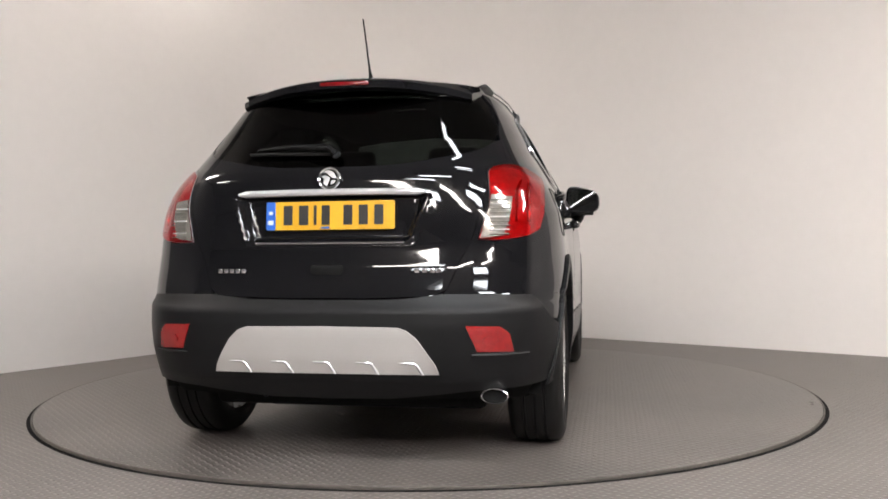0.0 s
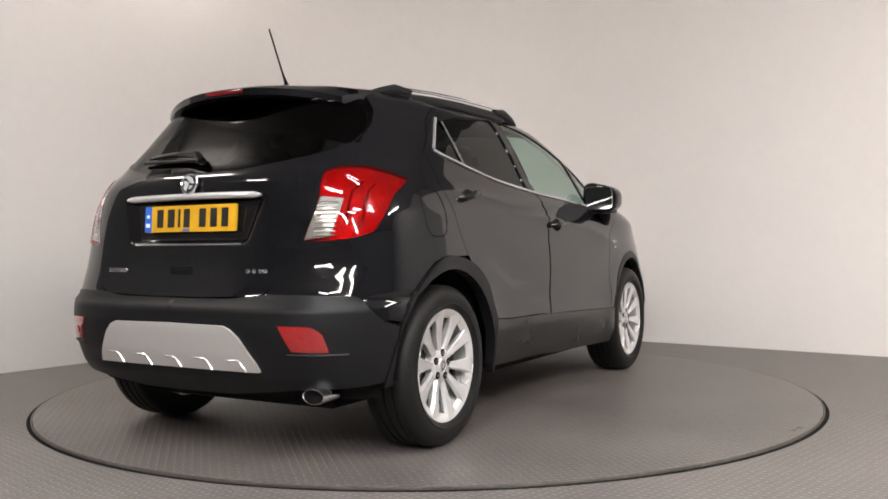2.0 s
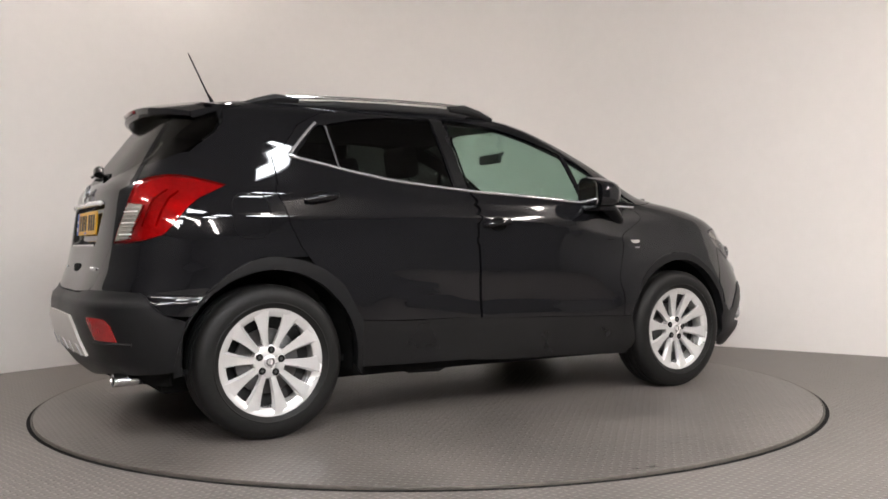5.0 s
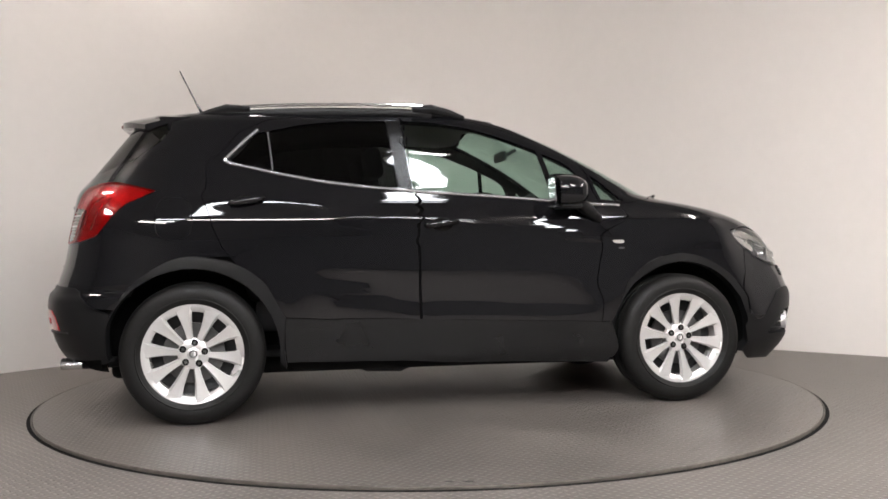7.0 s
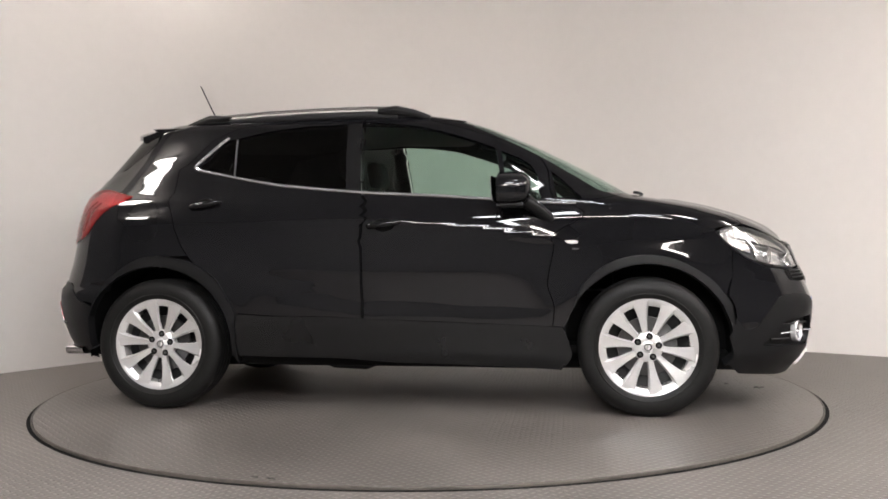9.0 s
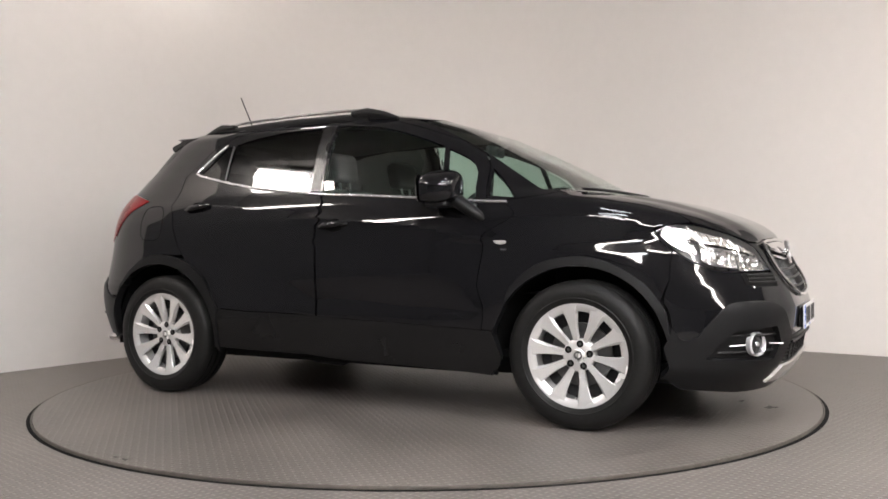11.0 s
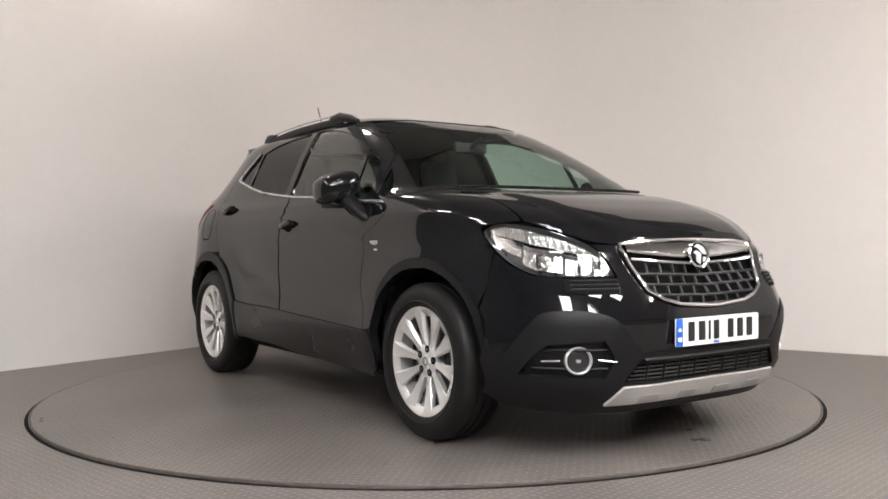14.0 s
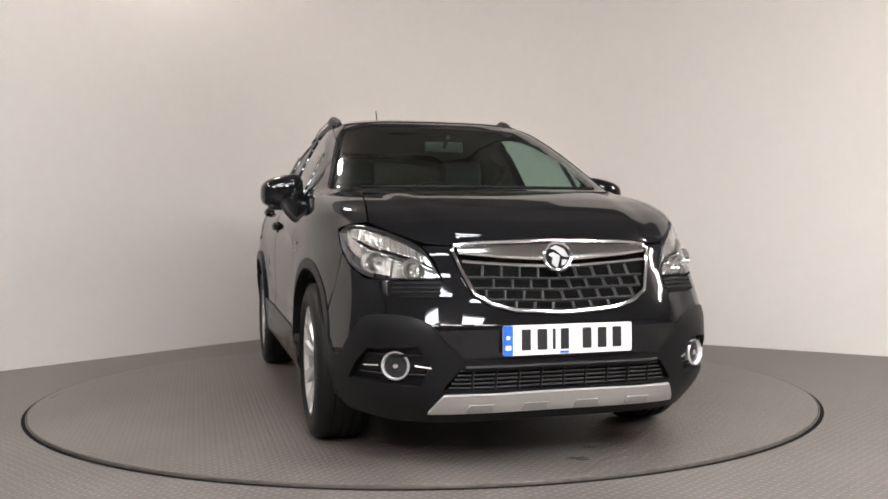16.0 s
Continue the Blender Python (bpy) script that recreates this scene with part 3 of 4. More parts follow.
# bonnet, wings, bumpers
panel("bonnet", F((0, .877), (.31, .872), (.41, .858)) + P((2.045, .515, .866)) + BONEDGE + F((.52, 1.094), (.30, 1.10), (0, 1.102)), PAINT, car, grid=.03)
for sd in (-1, 1):
    panel("front_wing", X((.811, .455), (.821, .86), (.862, 1.070), (.95, 1.077)) + [sT(1.17, .665), sT(1.30, .618), sT(1.45, .641)] + P((1.75, .672, .955), (1.66, .73, .946), (1.592, .760, .932), (1.685, .765, .828), (1.668, .782, .70)) +
          FARCH[-5::-1], PAINT, car, sides=(sd,), grid=.03)
panel("nose_panel", F((0, .44)) + NOSE + P((1.625, .79, .60), (1.668, .782, .70), (1.69, .763, .828), (1.77, .750, .778), (1.88, .712, .735), (2.005, .630, .725), (2.127, .463, .726), (2.095, .488, .795), (2.035, .526, .858)) +
      F((.41, .856), (.31, .87), (0, .875)) + GRILLE[::-1], PAINT, car, grid=.03)
FOGHOLE = P((1.80, .745, .35), (1.86, .728, .42), (1.93, .70, .475), (2.11, .558, .49), (2.13, .518, .417), (2.09, .545, .34))
LOWGRILLE = F((0, .315), (.465, .322), (.455, .345), (.405, .405), (.38, .412), (0, .412))
panel("front_bumper", F((0, .19), (0, .315)) + LOWGRILLE[1:] + F((0, .438)) + NOSE + X((1.668, .40), (1.668, .26), (1.72, .215)) + F((.60, .19)), PLASTIC, car, holes=[FOGHOLE], off=.004, grid=.035,
      label="textured black plastic lower bumper")
for sd in (-1, 1):
    panel("wheel_arch", X((.852, .25)) + FARCH + X((1.695, .40), (1.69, .26), (1.645, .26)) + circle_x(WX, WZ, .415, -5, 188), PLASTIC, car, off=.004, sides=(sd,), skirt=.05, grid=.05, label="textured black plastic wheel arch trim")
    panel("wheel_arch", X((-.83, .26)) + RARCH + X((-1.665, .50), (-1.66, .33), (-1.64, .33)) + circle_x(-WX, WZ, .415, 184, -6), PLASTIC, car, off=.012, sides=(sd,), skirt=.05, grid=.05, label="textured black plastic wheel arch trim")
    panel("sill", X((-.83, .295), (-.5, .285), (.0, .262), (.85, .235), (.86, .45), (.13, .477), (-.42, .498), (-.835, .512)), SILLBLACK, car, off=.006, sides=(sd,), label="satin black sill trim")
    panel("sill_flange", X((-.80, .22), (.85, .205), (.85, .24), (.0, .265), (-.80, .30)), LINER, car, off=-.05, sides=(sd,))
    door = panel("front_door", X((-.155, .488)) + line((-.155, .488), (-.165, 1.12), 12) + X((-.165, 1.12)) + line((-.165, 1.12), (-.215, 1.57)) + X((-.215, 1.57), (-.05, 1.568), (.18, 1.532), (.38, 1.475), (.60, 1.398), (.745, 1.316), (.785, 1.25), (.811, 1.092), (.858, 1.070), (.818, .86), (.808, .452), (.13, .478)),
                 PAINT, car, holes=[FRONTWIN, CORNERWIN], sides=(sd,), grid=.03)
    rdoor = panel("rear_door", X((-.165, .488)) + line((-.165, .488), (-.175, 1.12), 12) + X((-.175, 1.12)) + line((-.175, 1.12), (-.225, 1.57)) + X((-.225, 1.57), (-.55, 1.568), (-.92, 1.518), (-1.055, 1.448), (-1.215, 1.285), (-1.212, 1.15), (-1.18, .96), (-1.135, .862), (-1.10, .815)) + RARCH[8::-1] + X((-.42, .50)),
                  PAINT, car, holes=[QUARTER, REARWIN], sides=(sd,), grid=.03)
    panel("window_glass", FRONTWIN, TINT, door, off=-.006, gap=-.004, sides=(sd,), skirt=0, label="pale green front door glass")
    panel("window_glass", CORNERWIN, TINT, door, off=-.006, gap=-.004, sides=(sd,), skirt=0, label="pale green front door glass")
    panel("corner_glass", SAILWIN, TINT, car, off=-.006, gap=-.004, sides=(sd,), skirt=0, label="small fixed pale green corner glass")
    panel("window_glass", REARWIN, PRIVACY, rdoor, off=-.006, gap=-.004, sides=(sd,), skirt=0, label="dark privacy glass")
    panel("window_glass", QUARTER, PRIVACY, rdoor, off=-.006, gap=-.004, sides=(sd,), skirt=0, label="dark privacy glass")
    panel("pillar_trim", X((-.295, 1.53), (-.23, 1.532)) + line((-.23, 1.532), (-.182, 1.15)) + X((-.182, 1.15), (-.255, 1.16)) + line((-.255, 1.16), (-.295, 1.53)), SILLBLACK, car, off=.003, sides=(sd,), skirt=.004)
    panel("rear_wing", X((-1.058, 1.449), (-.92, 1.520), (-1.05, 1.545)) + P((-1.20, .50, 1.545), (-1.34, .492, 1.525), (-1.355, .545, 1.462), (-1.41, .583, 1.40), (-1.50, .595, 1.33)) + TAILSHUT[::-1] + BUMPTOP + RARCH[-2:10:-1] +
          X((-1.103, .816), (-1.138, .863), (-1.183, .96), (-1.215, 1.15), (-1.218, 1.285)), PAINT, car, holes=[TAILLAMP], sides=(sd,), grid=.03)
    panel("front_pillar", X((.18, 1.534), (.38, 1.477), (.60, 1.40), (.748, 1.318), (.788, 1.25), (.814, 1.094), (.862, 1.073), (.95, 1.079)) + [sT(1.17, .668)] + SCREENEDGE + X((.27, 1.54)), PAINT, car, holes=[SAILWIN], sides=(sd,), gap=.002)
panel("roof", SCREENTOP[::-1] + X((.26, 1.543), (.18, 1.534), (-.05, 1.570), (-.19, 1.572), (-.55, 1.570), (-.92, 1.521), (-1.05, 1.546)) + P((-1.20, .50, 1.546), (-1.34, .490, 1.527)) + R((.43, 1.548), (.2, 1.552), (0, 1.552)) +
      [(0, VMAX), (SMAX, VMAX)], PAINT, car, grid=.06)
part("roof_cap", box(-.60, -.41, -.12, .12, ZT - .01, ZT + .0008, .002), PAINT, car)
panel("tailgate", R((0, .668), (.16, .667), (.43, .675)) + TAILSHUT + GLASSLOW[::-1], PAINT, car, grid=.014)
panel("rear_bumper", R((0, .275), (0, .662), (.30, .664)) + BUMPTOP + X((-1.655, .55), (-1.665, .40), (-1.66, .34)) + P((-1.78, .714, .325), (-1.905, .54, .312)) + R((.24, .278)), PLASTIC, car, off=.004, grid=.03,
      label="textured black plastic rear bumper")
panel("windscreen", SCREEN, TINT, car, off=-.004, gap=.001, skirt=0, label="pale green laminated windscreen")
panel("rear_window", REARGLASS, PRIVACY, car, off=-.004, gap=.001, skirt=0, label="dark privacy rear window")
panel("scuttle", F((0, 1.098), (.50, 1.09)) + [sT(1.29, .60)] + X((1.08, 1.115)) + F((.50, 1.12), (0, 1.125)), PLASTIC, car, off=-.008, gap=0, skirt=0, label="black plastic scuttle under the screen")

# inner shell that closes the gaps
DLO = X((-1.11, 1.29), (-.96, 1.462), (-.55, 1.53), (-.19, 1.54), (.0, 1.53), (.18, 1.495), (.33, 1.45), (.57, 1.36), (.72, 1.28), (.755, 1.22)) + belt_run(.755, -1.10, 24, .008)
panel("inner_shell", [(0, sR(0, .25)[1]), (SMAX, sR(0, .25)[1]), (SMAX, VMAX), (0, VMAX)], LINER, car,
      holes=[DLO, SAILWIN, SCREEN, REARGLASS, circle_x(WX, WZ, .42, 0, 360, 40), circle_x(-WX, WZ, .42, 0, 360, 40)], off=-.034, gap=0, skirt=0, grid=.07)
part("underbody", box(-1.70, 1.78, -.58, .58, .20, .30, .03), LINER, car)
for sx in (-1, 1):
    for sd in (-1, 1):
        bm = bmesh.new()
        rows = []
        for i in range(25):
            a = radians(-10 + 200 * i / 24)
            rows.append([bm.verts.new((sx * WX + .43 * math.cos(a), sd * y, WZ + .43 * math.sin(a))) for y in (.80, .50)])
        for p, q in zip(rows, rows[1:]):
            bm.faces.new((p[0], q[0], q[1], p[1]))
        back = [r[1] for r in rows]
        bm.faces.new(back)
        part("arch_liner", bm, LINER, car)

# skid plates
skid = panel("rear_skid_plate", R((0, .387), (.441, .387), (.431, .42), (.366, .52), (.33, .55), (.295, .561), (0, .564)), SILVER, car, off=.016, gap=0, skirt=.02, grid=.03, label="satin silver skid plate with moulded ribs")
for k in range(5):
    y0 = .342 - k * .168
    def onto(y, z, o):
        p, n = surf(*[np.array([q]) for q in sR(abs(y), z)], o)
        return (p[0, 0], math.copysign(p[0, 1], y), p[0, 2])
    # Ribs get a brighter finish than the plate, as a painted highlight.
    part("rib", tube([onto(y0 + .03, .432, .016), onto(y0 - .022, .432, .018), onto(y0 - .032, .426, .018), onto(y0 - .052, .388, .018)], [.002, .004, .005, .005], 6), BRIGHT, skid)
fskid = panel("front_skid_plate", F((0, .238), (.505, .236), (.50, .25), (.462, .308), (0, .312)), SILVER, car, off=.016, gap=0, skirt=.02, grid=.03, label="satin silver front skid plate")
# Flat patches in a darker copy of SILVER paint the recesses' shade.
for sd in (-1, 1):
    for y0, y1 in ((.055, .15), (.27, .365)):
        panel("rib", F((y0, .244), (y1 + .01, .244), (y1, .272), (y0 + .006, .272)), SKIDDARK, fskid, off=.0185, gap=0, sides=(sd,), skirt=.004, grid=.03)


def on(kind, a, z, o, sd=1):
    """A point o above the body, on the front, the rear or the side."""
    s, v = {"F": sF, "R": sR, "X": sX}[kind](abs(a) if kind != "X" else a, z)
    p, n = surf(np.array([s]), np.array([v]), o)
    if kind == "X":
        return Vector((p[0, 0], sd * p[0, 1], p[0, 2]))
    return Vector((p[0, 0], math.copysign(p[0, 1], a), p[0, 2]))


def on_sv(q, o, sd=1):
    p, n = surf(np.array([q[0]]), np.array([q[1]]), o)
    return Vector((p[0, 0], sd * p[0, 1], p[0, 2]))


# chrome waistline
for sd in (-1, 1):
    flap = [on("X", -1.36 + .085 * math.copysign(abs(math.cos(a)) ** .6, math.cos(a)), 1.0 + .10 * math.copysign(abs(math.sin(a)) ** .6, math.sin(a)), .0, sd) for a in np.linspace(0, 2 * math.pi, 36, endpoint=False)]
    if sd < 0:
        part("fuel_flap_seam", tube(flap, .0022, 5, closed=True), LINER, car, "dark seam round the fuel flap")
    pts = [on("X", x, z, .003, sd) for x, z in ((-.962, 1.462), (-1.01, 1.418), (-1.06, 1.368), (-1.10, 1.325), (-1.118, 1.305), (-1.122, 1.293), (-1.112, 1.287))]
    pts += [on("X", x, belt_z(x, .002), .003, sd) for x in np.linspace(-1.08, .93, 34)]
    part("chrome_trim", tube(pts, [.008] * 4 + [.0095] * 3 + [.007] * 34, 8), TRIMCHROME, car, "thin chrome strip under the side windows")
    part("window_divider", tube([on("X", -.889 - .022 * k / 6, belt_z(-.889, .014) + (1.452 - belt_z(-.889, .014)) * k / 6, .0, sd) for k in range(7)], .0045, 6), LAMPDARK, car, "grey bar between the rear door panes")
    # handles
    for hx, hz in ((-1.015, 1.085), (-.045, .972)):
        tilt = math.atan2(-.03 if hx < -.5 else -.02, .17)
        c = on("X", hx, hz, 0, sd)
        # A near-flush matt black disc stands for the shaded cup behind the handle.
        cup = lathe([(.0, -.004), (.052, -.004), (.058, .003), (.0, .003)], 24)
        turned(cup, Matrix.Translation(c + Vector((.0, 0, -.006))) @ Matrix.Diagonal((1, 1, .62, 1)))
        part("handle_recess", cup, LINER, car)
        bar = tube([(-.085, 0, 0), (-.077, sd * .016, 0), (-.045, sd * .025, 0), (.03, sd * .025, 0), (.066, sd * .018, 0), (.082, 0, 0)], [.011, .013, .0145, .0145, .013, .011], 10, flat=1.15)
        turned(bar, Matrix.Translation(c) @ Matrix.Rotation(-tilt * -1, 4, "Y"))
        part("door_handle", bar, PAINT, car, "gloss black door handle")
    # mirror
    arm = tube([(.825, sd * .832, .972), (.795, sd * .850, .995), (.750, sd * .868, 1.03), (.695, sd * .880, 1.07), (.640, sd * .890, 1.115)], [.014, .032, .040, .044, .046], 14, flat=.8)
    mir = part("mirror_arm", arm, PLASTIC, car, "black mirror arm")
    bm = bmesh.new()
    bmesh.ops.create_uvsphere(bm, u_segments=28, v_segments=18, radius=1)
    for vt in bm.verts:
        x, y, z = vt.co
        q = lambda k, e: math.copysign(abs(k) ** e, k)
        x, y, z = q(x, .75), q(y, .6), q(z, .6)
        x = max(x, -.45)
        vt.co = (.597 + x * .115, sd * (.905 + y * .110), 1.137 + z * .086 * (1 - .20 * y) - .008 * y)
    part("mirror_housing", bm, PAINT, mir, "gloss black mirror housing")
    part("mirror_lower_trim", turned(box(.555, .675, .82, .975, 1.045, 1.073, .012), Matrix.Diagonal((1, sd, 1, 1))), PLASTIC, mir)
    mg = part("mirror_glass", slab(rounded(-.09, .09, -.066, .066, .03), .004), MIRROR, mir)
    mg.matrix_basis = pose(.533, sd * .905, 1.137, -4, 0, 90 + sd * 8)
    # wing badge
    b = on("X", .905, .872, .004, sd)
    part("wing_badge", turned(slab([(-.034, .008), (-.020, -.006), (.004, -.011), (.030, -.008), (.036, .002), (.028, .009)], .004), Matrix.Translation(b)), SILVER, car, "small pale side indicator")
    b = on("X", .925, .838, .003, sd)
    part("wing_badge", turned(slab([(-.016, -.0035), (.014, -.0045), (.018, .003), (-.014, .0045)], .003), Matrix.Translation(b)), CHROME, car, "small chrome wing badge")
    # roof rail
    rail = tube([(x, sd * (.545 - .02 * abs(x + .55) ** 2 - .05 * max(0, -.6 - x)), z) for x, z in ((-1.10, 1.597), (-.8, 1.611), (-.5, 1.618), (-.2, 1.621), (-.07, 1.617))], .008, 8, flat=1.0)
    rl = part("roof_rail", rail, CHROME, car, "satin silver roof rail")
    for pts, rr in ((((-1.30, .470, 1.545), (-1.20, .488, 1.570), (-1.12, .503, 1.588), (-1.00, .516, 1.590)), [.010, .020, .025, .016]), (((.15, .525, 1.56), (.06, .53, 1.584), (-.04, .535, 1.602), (-.14, .538, 1.602)), [.012, .023, .028, .018])):
        part("rail_foot", tube([(x, sd * y, z) for x, y, z in pts], rr, 10, flat=1.0), PLASTIC, rl, "black plastic rail foot")
    part("rail_base", tube([(x, sd * (.536 - .02 * abs(x + .55) ** 2 - .05 * max(0, -.6 - x)), z) for x, z in ((-1.14, 1.556), (-.8, 1.574), (-.55, 1.580), (-.2, 1.582), (-.03, 1.575))], .013, 8, flat=1.7), PLASTIC, rl)

# spoiler
bm = bmesh.new()
top = []
NY = 24
for i in range(NY + 1):
    y = -.53 + 1.06 * i / NY
    e = abs(y) / .53
    drop = .050 * e ** 2.4
    tipx = -1.70 + .17 * e ** 2.4
    th_ = 1 - .25 * e ** 4
    prof = [(-1.30 + .02 * e, 1.590 - drop), (-1.46, 1.588 - drop), (tipx + .10, 1.574 - drop), (tipx + .02, 1.556 - drop), (tipx, 1.548 - drop), (tipx, 1.548 - .030 * th_ - drop), (tipx + .02, 1.548 - .042 * th_ - drop), (tipx + .12, 1.515 - drop), (-1.36, 1.525 - drop)]
    top.append([bm.verts.new((x, y * (1 - .04 * (x < -1.5)), z)) for x, z in prof])
for a, b in zip(top, top[1:]):
    for j in range(len(a)):
        bm.faces.new((a[j], a[(j + 1) % len(a)], b[(j + 1) % len(a)], b[j]))
bm.faces.new(top[0])
bm.faces.new(top[-1][::-1])
bmesh.ops.recalc_face_normals(bm, faces=bm.faces[:])
spoiler = part("spoiler", bm, PAINT, car, "gloss black roof spoiler")
part("high_brake_light", box(-1.706, -1.67, -.105, .105, 1.525, 1.544, .006), BRAKERED, spoiler, "deep red high brake light")

# aerial
part("aerial", tube([(-1.245, 0, 1.575), (-1.262, 0, 1.60), (-1.29, 0, 1.655), (-1.305, 0, 1.68), (-1.40, 0, 1.875)], [.03, .016, .0075, .0045, .0035], 8), TRIMBLACK, car, "thin black whip aerial")


# number plates: characters as plain bars
def plate(name, m, face, label):
    base = part(name, slab(rounded(-.26, .26, -.0555, .0555, .008), .006), face, car, label)
    base.matrix_basis = m
    part("country_band", turned(slab(rounded(-.26, -.222, -.0555, .0555, .006), .002), Matrix.Translation((0, -.0022, 0))), BLUE, base, "blue band at the plate's end")
    part("band_mark", turned(slab(rounded(-.249, -.233, .004, .018, .005), .002), Matrix.Translation((0, -.0042, 0))), WHITEPL, base)
    part("band_mark", turned(slab(rounded(-.252, -.230, -.035, -.018, .003), .002), Matrix.Translation((0, -.0042, 0))), WHITEPL, base)
    x = -.195
    for i, wd in enumerate((.050, .054, .016, .046, .0, .050, .050, .050)):
        if wd == 0:
            x += .030
            continue
        part("character_bar", turned(slab(rounded(x + wd * .14, x + wd * .86, -.037, .040, .003), .002), Matrix.Translation((0, -.0024, 0))), INK, base)
        x += wd + .012
    part("maker_mark", turned(slab(rounded(-.035, .0, -.052, -.044, .001), .002), Matrix.Translation((0, -.0024, 0))), BLUE, base)
    return base


rp = on("R", 0, .985, .012)
plate("number_plate", pose(rp.x - .012, 0, .985, -4, 0, -90), YELLOW, "yellow rear number plate with dark character bars")
fp = on("F", 0, .51, .0)
plate("number_plate", pose(fp.x + .022, 0, .507, 0, 0, 90), WHITEPL, "white front number plate with dark character bars")
part("plate_holder", box(fp.x - .03, fp.x + .012, -.24, .24, .455, .56, .01), TRIMBLACK, car)


def emblem(m, r):
    e = part("emblem", lathe([(0, 0), (r * .98, 0), (r, .006), (r * .93, .012), (r * .82, .008), (0, .010)], 36), CHROME, car, "round chrome maker's emblem")
    e.matrix_basis = m
    part("emblem_field", lathe([(0, .0085), (r * .76, .0085), (r * .76, .0105), (0, .0115)], 36), SILLBLACK, e, "dark field of the emblem")
    for k, shape in enumerate(([(-.62, -.05), (-.35, .42), (.12, .62), (.50, .45), (.18, .36), (-.10, .12), (-.28, -.02)],
                               [(-.10, .02), (.30, .22), (.58, .10), (.34, -.08), (.42, -.42), (.12, -.66), (-.02, -.30)],
                               [(-.55, -.22), (-.22, -.18), (-.14, -.52), (-.34, -.48)])):
        rel = part("emblem_relief", slab([(x * r * 1.12, z * r * 1.12) for x, z in shape], .004, .0008), BRIGHT, e)
        rel.matrix_basis = Matrix.Translation((0, .0105, 0))
    return e


b = on("R", 0, 1.128, .008)
emblem(pose(b.x, 0, 1.128, 0, 0, 90) @ pose(0, 0, 0, 14), .047)
# chrome bar over the rear plate, and the handle strip below it
bar = tube([on("R", y, 1.075, .004) + Vector((0, 0, -.004 * (y / .37) ** 2)) for y in np.linspace(-.38, .38, 25)], [.006] + [.0150] * 23 + [.006], 8, flat=.9)
part("chrome_bar", bar, BRIGHT, car, "chrome bar over the rear number plate")
part("recess_edge", tube([on("R", y, .878, .001) for y in np.linspace(-.30, .30, 13)], .004, 6), CHROME, car)
hb = on("R", 0, .77, 0)
part("tailgate_pull", box(hb.x - .006, hb.x + .03, -.068, .068, .742, .792, .012), LINER, car, "dark recessed tailgate pull")
for ys in ((.44, .415, .39, .365, .34), (-.355, -.385, -.415, -.437)):
    for y in ys:
        b = on("R", y, .77, .002)
        part("badge_bar", box(b.x - .003, b.x + .002, y - .0095, y + .0095, .7615, .7785, .002), CHROME, car, "small chrome badge bar")
# rear wiper
wip = part("rear_wiper", tube([on("R", -.015, 1.214, .018), on("R", .02, 1.238, .030), on("R", .17, 1.249, .026), on("R", .33, 1.249, .012)], [.024, .021, .014, .008], 10, flat=.8), SILLBLACK, car, "black plastic rear wiper")
part("wiper_blade", tube([on("R", y, 1.224 + .02 * y, .012) for y in np.linspace(0, .36, 8)], .007, 6), RUBBER, wip)
# front wipers
for ya, yb in ((.55, -.10), (-.05, -.60)):
    pts = [on("F", y, 1.116, .012) for y in np.linspace(ya, yb, 13)]
    part("front_wiper", tube(pts, .010, 6, flat=.8), PLASTIC, car, "black plastic windscreen wiper")

# exhaust
TIPY = -.642
tip_pose = pose(-1.915, TIPY, .294, 0, 0, -90) @ Matrix.Diagonal((1.12, 1, .62, 1))
ex = lathe([(.0405, .002), (.043, -.002), (.047, .0), (.0475, .008), (.046, .10), (.042, .10), (.0405, .01)], 32)
exhaust = part("exhaust_tip", turned(ex, tip_pose), CHROME, car, "oval bright steel exhaust tip")
# A solid dark plug fills the tip a little way in.
part("exhaust_bore", turned(lathe([(0, .018), (.0404, .018), (.0404, .095), (0, .095)], 28), tip_pose), LINER, exhaust, "solid dark plug in the bore")
part("exhaust_bracket", tube([(-.52, -.52, .245), (-.40, -.54, .205), (-.22, -.54, .20), (-.10, -.52, .235)], [.012, .02, .022, .012], 8), ALLOYDARK, car, "grey pipe under the sill")
part("silencer", tube([(-1.60, -.45, .27), (-1.60, .35, .27)], .085, 14), ALLOYDARK, car)
part("exhaust_pipe", tube([(-1.60, -.50, .28), (-1.70, -.60, .29), (-1.83, TIPY, .294)], .028, 10), ALLOYDARK, car)
part("tow_eye", tube([(-1.78 + .03 * math.cos(a), .32, .285 + .03 * math.sin(a)) for a in np.linspace(0, 2 * math.pi, 12, endpoint=False)], .008, 6, closed=True), STEEL, car)
part("rear_axle_beam", tube([(-1.30, -.62, .30), (-1.15, -.3, .29), (-1.15, .3, .29), (-1.30, .62, .30)], .05, 10), ALLOYDARK, car)

# lamps
LAMP_TOP = P((1.61, .752, .925), (1.645, .732, .938), (1.72, .69, .942), (1.866, .622, .913), (2.02, .535, .856), (2.083, .499, .793))
LAMP_LOW = P((1.615, .758, .905), (1.69, .756, .837), (1.77, .744, .787), (1.88, .705, .745), (2.005, .624, .735), (2.115, .475, .737))


